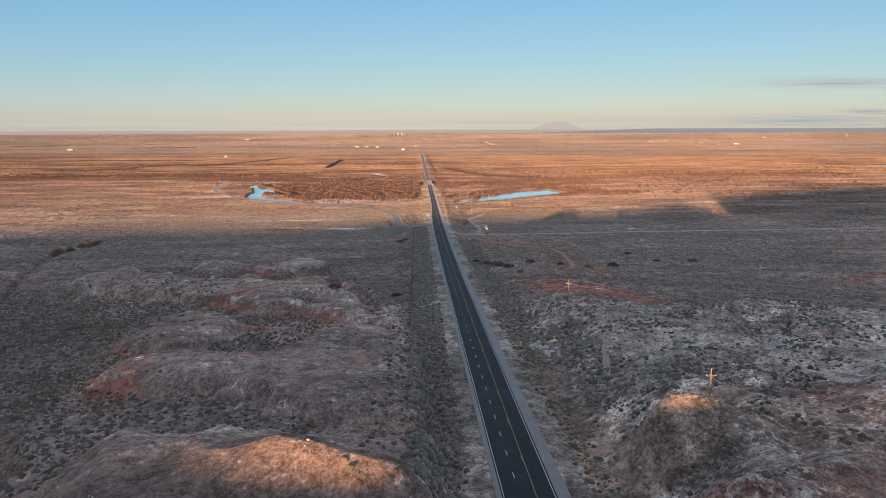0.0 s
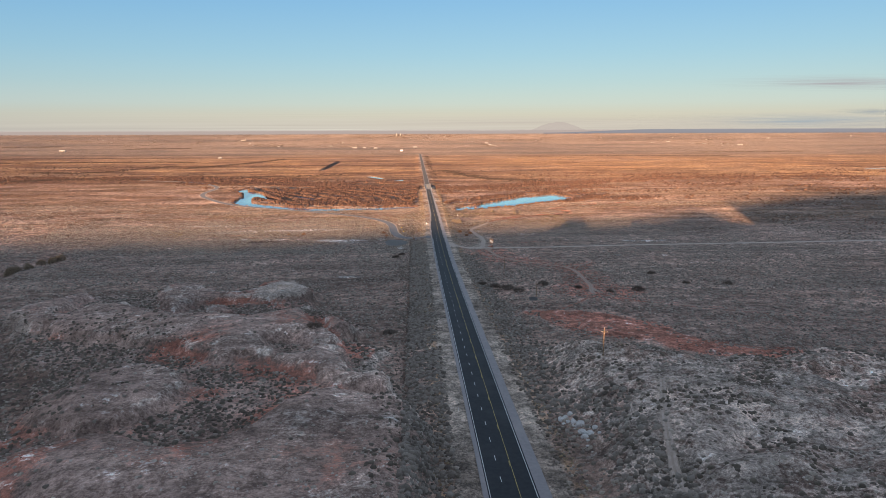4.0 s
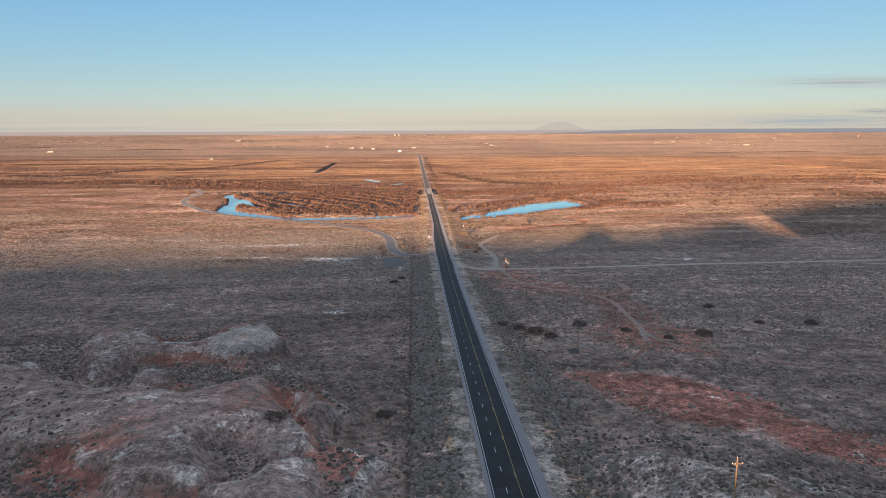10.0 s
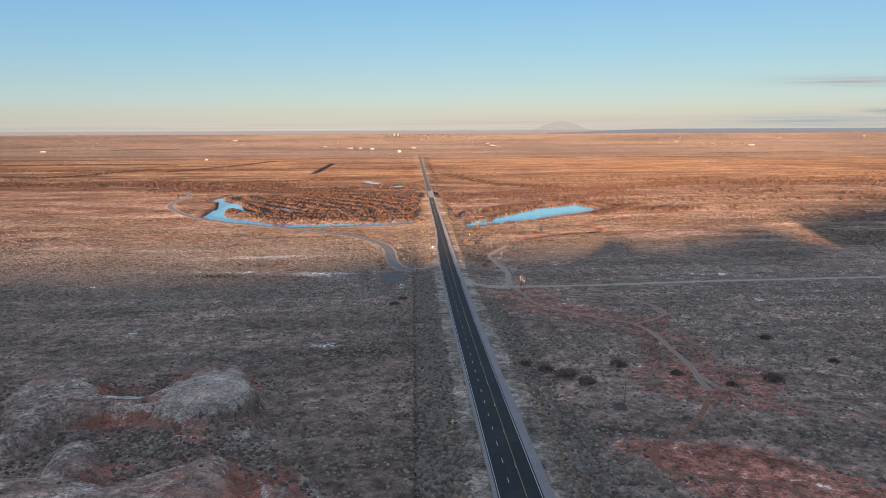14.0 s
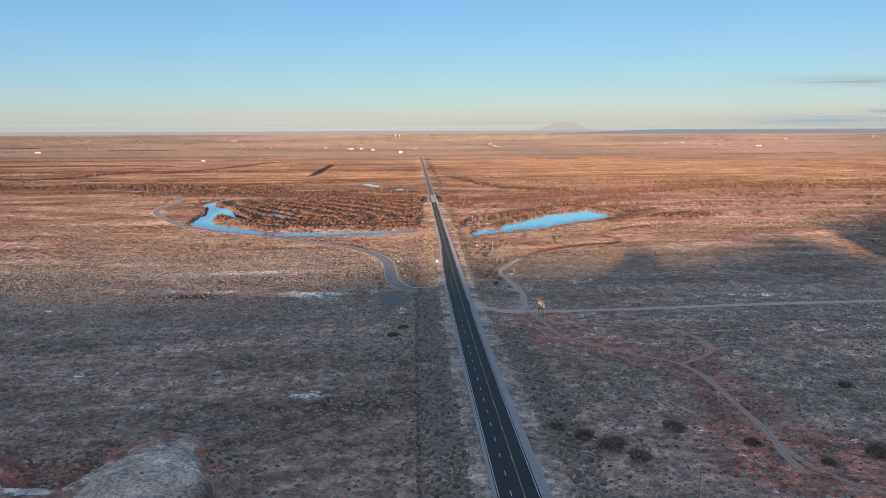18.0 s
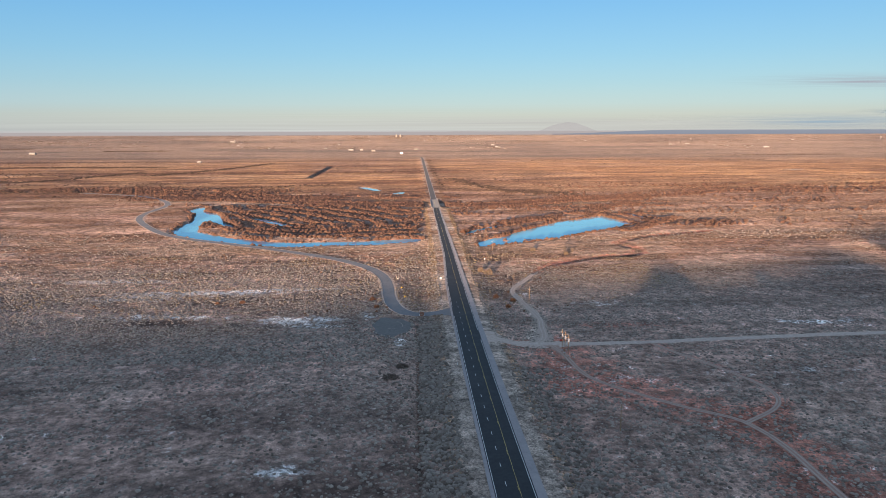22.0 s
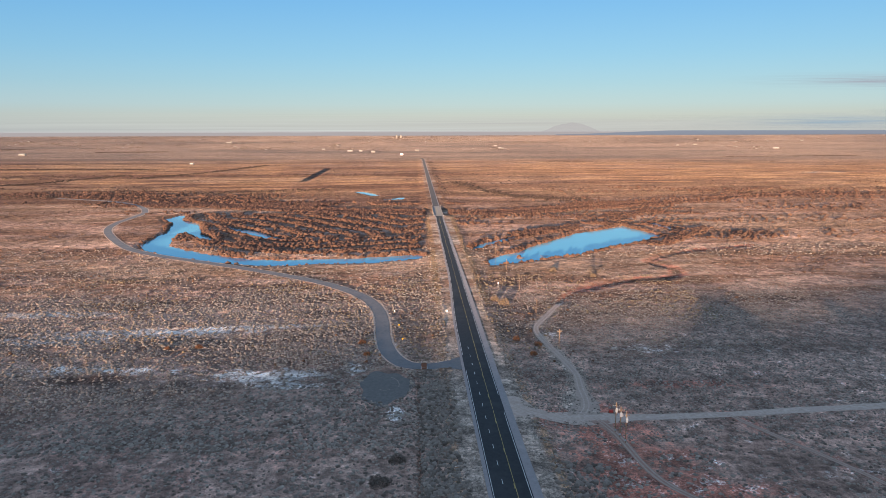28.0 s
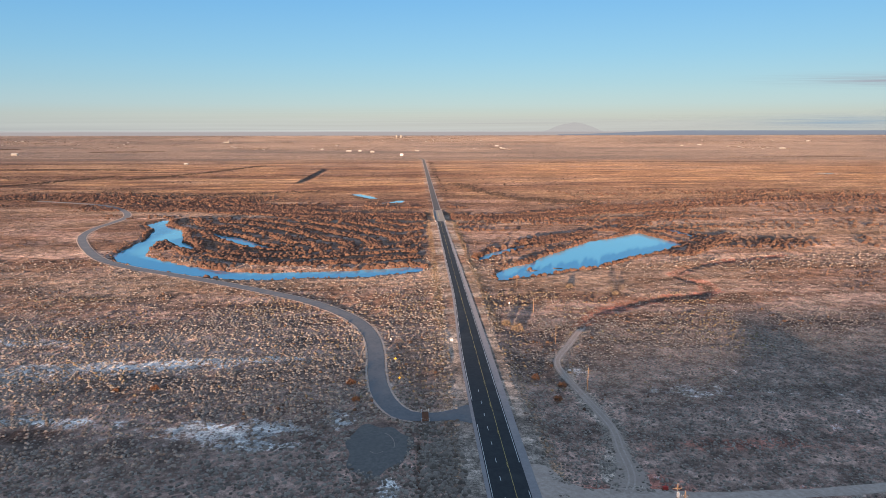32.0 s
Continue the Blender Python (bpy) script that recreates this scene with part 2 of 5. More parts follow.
def ground_z(x, y):
    x, y = np.asarray(x, float), np.asarray(y, float)
    z = land(x, y)
    d = water_dist(x, y)
    z = np.where(d < 14, np.minimum(z, WATER_Z + 0.8 * d), z)
    z = np.maximum(z, WATER_Z - 2.5 + far_z(y))
    c = line_dist(x, y, CHANNEL)
    z = np.where(c < 7, np.maximum(z - 2.6 * step(7, -1, c), np.minimum(z, WATER_Z + 0.2)), z)
    g = line_dist(x, y, GULLY)
    g = g + 1.5 * fbm(x, y, 10, 3, 146)
    z = np.where(g < 2, np.maximum(z - 2.3 * step(1.5, -1.5, g), np.minimum(z, WATER_Z + 0.15)), z)
    z = z - 3.0 * step(2, -5, line_dist(x, y, DITCH)) - 0.8 * step(2.2, 0.3, np.abs(x + 29.3)) * step(790, 775, y) * step(180, 220, y)
    # bed of the main road, with banks
    rz = road_z(y) + far_z(y)
    side = np.maximum(x - 8.6, road_side(y) - 2.6 - x)
    bank = np.maximum(step(0.5, 20, side), step(3200, 3260, y))
    bank = np.where((y > 1372) & (y < 1452), np.where(side > -2, 1.0, bank), bank)
    z = z * bank + (rz - 0.25) * (1 - bank)
    # flat beds of the side roads
    for pts, half, lift in ((SIDE, 4.5, 0.25), (EAST_ROAD, 3.5, 0.1)):
        k = step(half + 4, half, line_dist(x, y, pts)) * step(6, 12, np.abs(x))
        z = z * (1 - k) + np.maximum(z, -1.5 + 0.9 * np.maximum(road_z(y) - 1.0, 0) + lift) * k
    return z


# ---------------------------------------------------------------- material helpers
def material(name, rough=0.9):
    m = bpy.data.materials.new(name)
    m.use_nodes = True
    b = m.node_tree.nodes["Principled BSDF"]
    b.inputs["Roughness"].default_value = rough
    b.inputs["Specular IOR Level"].default_value = 0.2
    b.inputs["Diffuse Roughness"].default_value = 1.0
    return m, m.node_tree.nodes, m.node_tree.links, b


def node_noise(n, l, scale, detail=4, rough=0.6, vec=None, out="Fac"):
    t = n.new("ShaderNodeTexNoise")
    t.inputs["Scale"].default_value, t.inputs["Detail"].default_value, t.inputs["Roughness"].default_value = scale, detail, rough
    if vec:
        l.new(vec, t.inputs["Vector"])
    return t.outputs[out]


def ramp(n, l, fac, lo, hi):
    r = n.new("ShaderNodeMapRange")
    r.inputs[1].default_value, r.inputs[2].default_value = lo, hi
    l.new(fac, r.inputs[0])
    return r.outputs[0]


def mix(n, l, fac, a, b, mode="MIX"):
    m = n.new("ShaderNodeMix")
    m.data_type, m.blend_type = "RGBA", mode
    for sock, v in ((m.inputs[0], fac), (m.inputs[6], a), (m.inputs[7], b)):
        if isinstance(v, (int, float)):
            sock.default_value = v
        elif isinstance(v, tuple):
            sock.default_value = (*v, 1)
        else:
            l.new(v, sock)
    return m.outputs[2]


def math_node(n, l, op, a, b):
    m = n.new("ShaderNodeMath")
    m.operation = op
    for sock, v in zip(m.inputs, (a, b)):
        if isinstance(v, (int, float)):
            sock.default_value = v
        else:
            l.new(v, sock)
    return m.outputs[0]


def attribute(n, name):
    a = n.new("ShaderNodeAttribute")
    a.attribute_name = name
    return a.outputs["Fac"]


def position(n):
    return n.new("ShaderNodeNewGeometry").outputs["Position"]


def bump(n, l, b, height, strength, dist):
    k = n.new("ShaderNodeBump")
    k.inputs["Strength"].default_value, k.inputs["Distance"].default_value = strength, dist
    l.new(height, k.inputs["Height"])
    l.new(k.outputs[0], b.inputs["Normal"])


def ground_material():
    m, n, l, b = material("bare_ground", 0.95)
    m.cycles.use_bump_map_correction = False                  # dry grass stands up and takes the low sun
    p = position(n)
    big, mid, fine = node_noise(n, l, 0.012, 5, 0.6, p), node_noise(n, l, 0.09, 5, 0.65, p), node_noise(n, l, 1.1, 4, 0.7, p)
    grit = node_noise(n, l, 3.4, 3, 0.75, p)
    soil = mix(n, l, ramp(n, l, mid, 0.35, 0.65), (0.29, 0.20, 0.158), (0.43, 0.312, 0.248))
    soil = mix(n, l, ramp(n, l, big, 0.4, 0.62), soil, (0.40, 0.262, 0.205))

    small = node_noise(n, l, 0.33, 4, 0.7, p)

    def masked(name, wob=0.5):
        a = math_node(n, l, "ADD", attribute(n, name), math_node(n, l, "MULTIPLY", math_node(n, l, "SUBTRACT", mid, 0.5), wob * 2))
        a = math_node(n, l, "ADD", a, math_node(n, l, "MULTIPLY", math_node(n, l, "SUBTRACT", fine, 0.5), wob))
        a = math_node(n, l, "ADD", a, math_node(n, l, "MULTIPLY", math_node(n, l, "SUBTRACT", small, 0.5), wob * 1.6))
        return ramp(n, l, a, 0.38, 0.66)
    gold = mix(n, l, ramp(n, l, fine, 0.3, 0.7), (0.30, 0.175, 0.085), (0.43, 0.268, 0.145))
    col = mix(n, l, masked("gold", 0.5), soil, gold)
    clay = mix(n, l, ramp(n, l, small, 0.35, 0.65), (0.23, 0.146, 0.117), (0.375, 0.26, 0.213))
    col = mix(n, l, attribute(n, "clay"), col, mix(n, l, ramp(n, l, fine, 0.42, 0.66), clay, (0.385, 0.28, 0.232)))
    red = mix(n, l, ramp(n, l, mid, 0.35, 0.7), (0.33, 0.13, 0.09), (0.44, 0.20, 0.145))
    col = mix(n, l, masked("red", 0.7), col, red)
    pale = mix(n, l, ramp(n, l, fine, 0.3, 0.7), (0.37, 0.285, 0.235), (0.60, 0.50, 0.425))
    col = mix(n, l, masked("pale", 0.8), col, pale)
    col = mix(n, l, masked("salt", 1.1), col, (0.66, 0.62, 0.58))
    # dark brown: mud, and shade painted on the ground under the willows
    col = mix(n, l, masked("mud_and_shade", 0.3), col, mix(n, l, fine, (0.08, 0.048, 0.036), (0.19, 0.105, 0.07)))
    col = mix(n, l, masked("gravel", 0.3), col, mix(n, l, fine, (0.25, 0.20, 0.16), (0.43, 0.35, 0.285)))
    # low dry scrub, too small to stand as bushes; its dark also paints the shade between bushes
    sc = math_node(n, l, "ADD", fine, math_node(n, l, "MULTIPLY", math_node(n, l, "SUBTRACT", attribute(n, "scrub_and_shade"), 0.5), 0.35))
    col = mix(n, l, ramp(n, l, sc, 0.46, 0.61), col, mix(n, l, mid, (0.13, 0.086, 0.07), (0.23, 0.155, 0.122)))
    rubble = math_node(n, l, "MULTIPLY", ramp(n, l, grit, 0.60, 0.68), ramp(n, l, attribute(n, "pale"), 0.05, 0.45))
    col = mix(n, l, rubble, col, (0.66, 0.54, 0.46))
    grassy = math_node(n, l, "SUBTRACT", 1.0, math_node(n, l, "MULTIPLY", attribute(n, "clay"), 0.4))     # bare clay is smoother than grass
    tone = n.new("ShaderNodeMapRange")
    tone.inputs[1].default_value, tone.inputs[2].default_value, tone.inputs[3].default_value, tone.inputs[4].default_value = 0.3, 0.7, 0.5, 1.55
    l.new(grit, tone.inputs[0])
    col = mix(n, l, grassy, col, tone.outputs[0], "MULTIPLY")
    # tufts and dead scrub in drifts, drawn out across the plain
    sp = n.new("ShaderNodeVectorMath")
    sp.operation = "MULTIPLY"
    sp.inputs[1].default_value = (0.3, 1, 1)
    l.new(p, sp.inputs[0])
    drift = math_node(n, l, "ADD", node_noise(n, l, 0.022, 6, 0.68, sp.outputs[0]), math_node(n, l, "MULTIPLY", math_node(n, l, "SUBTRACT", small, 0.5), 0.25))
    col = mix(n, l, math_node(n, l, "MULTIPLY", ramp(n, l, drift, 0.48, 0.55), math_node(n, l, "MULTIPLY", attribute(n, "patch"), 0.9)), col, mix(n, l, fine, (0.13, 0.068, 0.043), (0.25, 0.145, 0.095)))
    fields = node_noise(n, l, 0.0045, 5, 0.6, sp.outputs[0])
    col = mix(n, l, math_node(n, l, "MULTIPLY", ramp(n, l, fields, 0.45, 0.58), math_node(n, l, "MULTIPLY", attribute(n, "patch"), 0.5)), col, (0.30, 0.21, 0.14))
    # brush lines, dry washes and dark ground of the far plain, drawn out along it
    wide = n.new("ShaderNodeVectorMath")
    wide.operation = "MULTIPLY"
    wide.inputs[1].default_value = (0.2, 1, 1)
    l.new(p, wide.inputs[0])
    far1 = node_noise(n, l, 0.0042, 8, 0.66, wide.outputs[0])
    col = mix(n, l, math_node(n, l, "MULTIPLY", ramp(n, l, far1, 0.49, 0.58), math_node(n, l, "MULTIPLY", attribute(n, "streaks"), 0.9)), col, mix(n, l, mid, (0.085, 0.045, 0.032), (0.18, 0.10, 0.066)))
    mottle = node_noise(n, l, 0.012, 7, 0.7, sp.outputs[0])
    col = mix(n, l, math_node(n, l, "MULTIPLY", ramp(n, l, mottle, 0.52, 0.62), math_node(n, l, "MULTIPLY", attribute(n, "streaks"), 0.65)), col, (0.12, 0.066, 0.046))
    edge = math_node(n, l, "ABSOLUTE", math_node(n, l, "SUBTRACT", node_noise(n, l, 0.0021, 6, 0.55, wide.outputs[0]), 0.5), 0.0)
    wash = ramp(n, l, edge, 0.016, 0.005)
    col = mix(n, l, math_node(n, l, "MULTIPLY", wash, math_node(n, l, "MULTIPLY", attribute(n, "streaks"), 0.8)), col, (0.10, 0.055, 0.04))
    # distance haze put into the far fields' colour: grey-mauve, with dark specks
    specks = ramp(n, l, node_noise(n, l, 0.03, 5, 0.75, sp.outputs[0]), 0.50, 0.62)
    hazy_fields = mix(n, l, specks, mix(n, l, ramp(n, l, far1, 0.42, 0.58), (0.25, 0.20, 0.165), (0.15, 0.132, 0.122)), (0.075, 0.062, 0.056))
    col = mix(n, l, math_node(n, l, "MULTIPLY", attribute(n, "far_haze"), 0.8), col, hazy_fields)
    tuft = n.new("ShaderNodeMapRange")
    tuft.inputs[1].default_value, tuft.inputs[2].default_value, tuft.inputs[3].default_value, tuft.inputs[4].default_value = 0.42, 0.58, 0.48, 1.45
    l.new(math_node(n, l, "ADD", math_node(n, l, "MULTIPLY", small, 0.5), math_node(n, l, "MULTIPLY", fine, 0.5)), tuft.inputs[0])
    col = mix(n, l, grassy, col, tuft.outputs[0], "MULTIPLY")
    # clumps of grass and bare places between them
    clump = n.new("ShaderNodeMapRange")
    clump.inputs[1].default_value, clump.inputs[2].default_value, clump.inputs[3].default_value, clump.inputs[4].default_value = 0.40, 0.60, 0.66, 1.36
    l.new(node_noise(n, l, 0.13, 4, 0.6, p), clump.inputs[0])
    col = mix(n, l, grassy, col, clump.outputs[0], "MULTIPLY")
    # broad patches of thicker and thinner growth
    broad = n.new("ShaderNodeMapRange")
    broad.inputs[1].default_value, broad.inputs[2].default_value, broad.inputs[3].default_value, broad.inputs[4].default_value = 0.36, 0.64, 0.66, 1.32
    l.new(node_noise(n, l, 0.03, 5, 0.62, sp.outputs[0]), broad.inputs[0])
    col = mix(n, l, 1.0, col, broad.outputs[0], "MULTIPLY")
    l.new(col, b.inputs["Base Color"])
    b.inputs["Sheen Weight"].default_value, b.inputs["Sheen Roughness"].default_value = 0.1, 0.45
    l.new(col, b.inputs["Sheen Tint"])
    h = math_node(n, l, "ADD", math_node(n, l, "ADD", fine, math_node(n, l, "MULTIPLY", mid, 2.0)), math_node(n, l, "MULTIPLY", grit, 0.35))
    bump(n, l, b, math_node(n, l, "ADD", h, math_node(n, l, "MULTIPLY", small, 1.6)), 1.0, 0.45)
    for node in list(n):
        if node.type == "BUMP":
            l.new(attribute(n, "rough_grass"), node.inputs["Strength"])
    return m


def plain_material(name, c1, c2, size, rough=0.85, relief=0.0, stain=None):
    m, n, l, b = material(name, rough)
    p = position(n)
    a = node_noise(n, l, 1 / size, 4, 0.65, p)
    col = mix(n, l, ramp(n, l, a, 0.3, 0.7), c1, c2)
    if stain:
        col = mix(n, l, ramp(n, l, node_noise(n, l, 0.12 / size, 4, 0.6, p), 0.5, 0.75), col, stain)
    l.new(col, b.inputs["Base Color"])
    if relief:
        bump(n, l, b, a, 0.6, relief)
    return m


def plant_material(name, colours):
    """Clumps that differ from one to the next."""
    m, n, l, b = material(name, 0.9)
    g = n.new("ShaderNodeNewGeometry")
    r = n.new("ShaderNodeValToRGB")
    e = r.color_ramp.elements
    while len(e) < len(colours):
        e.new(0.5)
    for i, c in enumerate(colours):
        e[i].position, e[i].color = i / max(1, len(colours) - 1), (*c, 1)
    l.new(g.outputs["Random Per Island"], r.inputs[0])
    f = node_noise(n, l, 3.0, 3, 0.7, g.outputs["Position"])
    col = mix(n, l, ramp(n, l, f, 0.3, 0.75), r.outputs[0], mix(n, l, 0.5, r.outputs[0], (0.05, 0.04, 0.03)))
    l.new(col, b.inputs["Base Color"])
    bump(n, l, b, node_noise(n, l, 6.0, 3, 0.7, g.outputs["Position"]), 0.8, 0.15)
    return m


def water_material():
    m, n, l, b = material("still_water", 0.04)
    # blue of the mirrored sky is put into the base colour
    b.inputs["Base Color"].default_value = (0.11, 0.35, 0.50, 1)
    b.inputs["Specular IOR Level"].default_value, b.inputs["IOR"].default_value = 1.0, 1.8
    bump(n, l, b, node_noise(n, l, 0.5, 3, 0.5, position(n)), 0.02, 0.05)
    return m


GROUND = ground_material()
ASPHALT = plain_material("fresh_asphalt", (0.022, 0.024, 0.028), (0.036, 0.038, 0.042), 1.5, 0.75, 0, (0.045, 0.046, 0.05))
OLD_ASPHALT = plain_material("worn_asphalt", (0.25, 0.228, 0.228), (0.32, 0.295, 0.29), 1.2, 0.85, 0, (0.35, 0.315, 0.30))
SIDE_ASPHALT = plain_material("grey_asphalt", (0.125, 0.13, 0.14), (0.17, 0.175, 0.185), 1.5, 0.85, 0, (0.20, 0.195, 0.195))
TRACK_BED = plain_material("track_dirt", (0.33, 0.255, 0.205), (0.46, 0.37, 0.305), 1.2, 0.95, 0.1, (0.39, 0.30, 0.25))
MID_ASPHALT = plain_material("faded_asphalt", (0.05, 0.05, 0.054), (0.075, 0.075, 0.078), 1.5, 0.8, 0, (0.095, 0.09, 0.09))
RED_SOIL = plain_material("red_soil", (0.27, 0.115, 0.08), (0.37, 0.18, 0.125), 1.0, 0.95, 0.1, (0.31, 0.16, 0.12))
RED_BED = plain_material("red_track_dirt", (0.29, 0.185, 0.14), (0.39, 0.265, 0.21), 1.0, 0.95, 0.1, (0.31, 0.215, 0.17))
DIRT = plain_material("packed_dirt", (0.38, 0.295, 0.24), (0.54, 0.44, 0.37), 1.5, 0.95, 0.1, (0.45, 0.35, 0.295))
WHITE = plain_material("road_white", (0.62, 0.62, 0.60), (0.75, 0.75, 0.73), 0.6, 0.6)
YELLOW = plain_material("road_yellow", (0.48, 0.37, 0.10), (0.60, 0.47, 0.15), 0.6, 0.6)
CONCRETE = plain_material("bridge_concrete", (0.17, 0.165, 0.16), (0.23, 0.225, 0.215), 1.0, 0.85, 0, (0.18, 0.17, 0.16))
WATER = water_material()
SAGE = plant_material("sagebrush", [(0.165, 0.125, 0.10), (0.28, 0.228, 0.188), (0.365, 0.305, 0.25), (0.44, 0.37, 0.305), (0.52, 0.44, 0.36)])
GRASSY = plant_material("dry_weeds", [(0.16, 0.10, 0.07), (0.25, 0.165, 0.115), (0.33, 0.225, 0.155), (0.21, 0.13, 0.09)])
DRYBRUSH = plant_material("dry_brush", [(0.13, 0.072, 0.047), (0.20, 0.115, 0.072), (0.27, 0.16, 0.10)])
DARKBRUSH = plant_material("dark_brush", [(0.12, 0.095, 0.074), (0.22, 0.178, 0.138), (0.17, 0.138, 0.107)])
GOLDBRUSH = plant_material("golden_brush", [(0.34, 0.26, 0.16), (0.42, 0.32, 0.19), (0.26, 0.19, 0.12), (0.36, 0.25, 0.14)])
WILLOW = plant_material("willow_twigs", [(0.14, 0.075, 0.052), (0.21, 0.112, 0.075), (0.10, 0.058, 0.044), (0.27, 0.155, 0.10)])


# ---------------------------------------------------------------- mesh helpers
def mesh_object(name, verts, faces, mat, parent=None, smooth=False):
    me = bpy.data.meshes.new(name)
    verts = np.asarray(verts, np.float32).reshape(-1, 3)
    faces = np.asarray(faces, np.int32)
    k = faces.shape[1]
    me.vertices.add(len(verts))
    me.vertices.foreach_set("co", verts.ravel())
    me.loops.add(faces.size)
    me.loops.foreach_set("vertex_index", faces.ravel())
    me.polygons.add(len(faces))
    me.polygons.foreach_set("loop_start", np.arange(0, faces.size, k, dtype=np.int32))
    if smooth:
        me.polygons.foreach_set("use_smooth", np.ones(len(faces), bool))
    me.update(calc_edges=True)
    me.materials.append(mat)
    ob = new(name, me)
    ob.parent = parent
    return ob


def grid_faces(nx, ny):
    i = np.arange(nx - 1)[None, :] + np.arange(ny - 1)[:, None] * nx
    return np.stack([i, i + 1, i + 1 + nx, i + nx], -1).reshape(-1, 4)


def ribbon(name, pts, left, right, mat, lift, parent=None, height=None, thick=0.0):
    """A strip along a line of (x, y): left and right rims in metres from it (numbers, or functions of the index)."""
    p = np.array([q[:2] for q in pts], float)
    t = np.gradient(p, axis=0)
    t /= np.linalg.norm(t, axis=1)[:, None]
    nrm = np.stack([t[:, 1], -t[:, 0]], 1)
    cols = [left + (right - left) * f for f in (0, 0.33, 0.67, 1)]
    rows = []
    for c in cols:
        q = p + nrm * np.reshape(c, (-1, 1))
        z = (height(q[:, 0], q[:, 1]) if height else ground_z(q[:, 0], q[:, 1])) + lift
        rows.append(np.column_stack([q, z]))
    v = np.stack(rows, 1).reshape(-1, 3)
    return mesh_object(name, v, grid_faces(4, len(p)), mat, parent)


def axis(fine0, fine1, fine, lo, hi, grow):
    a = list(np.arange(fine0, fine1 + 0.01, fine))
    s = fine
    while a[-1] < hi:
        s *= grow
        a.append(min(a[-1] + s, hi))
    s = fine
    while a[0] > lo:
        s *= grow
        a.insert(0, max(a[0] - s, lo))
    return np.array(a)


# ---------------------------------------------------------------- ground
gx = axis(-262, 200, 2.4, -3700, 3700, 1.05)
gy = axis(160, 560, 2.2, -700, 4885, 1.011)
GX, GY = np.meshgrid(gx, gy)
GZ = ground_z(GX, GY)
ground = mesh_object("ground", np.stack([GX, GY, GZ], -1), grid_faces(len(gx), len(gy)), GROUND, smooth=True)
tagged(ground, "dry sagebrush plain with red badlands and golden grass", "ground", kind="structure")


def willow_density(x, y):
    wd = water_dist(x, y)
    loop = inside_dist(x, y, [(-300, 1200), (-200, 1090), (-24, 1085), (-16, 1360), (-150, 1400), (-330, 1420), (-350, 1350)])
    band = fbm(x + 0.5 * y, (y - 0.25 * x) * 3.2, 70, 3, 73)
    k = step(10, 2, wd) * (0.5 + 0.7 * fbm(x, y, 40, 2, 74)) * np.where((loop < 2) | (x > 20), 0.8, 0.12)
    k = k + step(0, -10, loop) * (0.06 + step(-0.1, 0.5, np.cos((wd + 9 * fbm(x, y, 60, 2, 88)) * 0.21 - 0.9) + 0.5 * band)) * 0.8
    east = step(22, 6, line_dist(x, y, [(30, 1150), (110, 1225), (220, 1300), (300, 1250), (250, 1180), (210, 1140)])) * step(-0.2, 0.2, fbm(x, y, 30, 2, 75))
    k = np.maximum(k, 0.85 * east) * step(1540, 1440, y) * step(-500, -440, x) * step(360, 300, x)
    near = line_dist(x, y, CHANNEL)
    c = step(36, 4, near) * (0.75 + 0.8 * fbm(x, y, 50, 2, 76))
    c = c + step(190, 40, near) * (0.85 - 0.65 * step(10, 60, x)) * step(-0.02, 0.28, fbm(x * 0.4, y, 46, 3, 78)) * step(1180, 1320, y) + 0.22 * step(170, 260, x) * step(0.1, 0.34, fbm(x * 0.4, y, 42, 3, 79)) * step(1120, 1180, y)
    return np.clip(np.maximum(k, c), 0, 1) * step(14, 22, np.abs(x)) * step(1030, 1060, y) * step(1950, 1850, y)


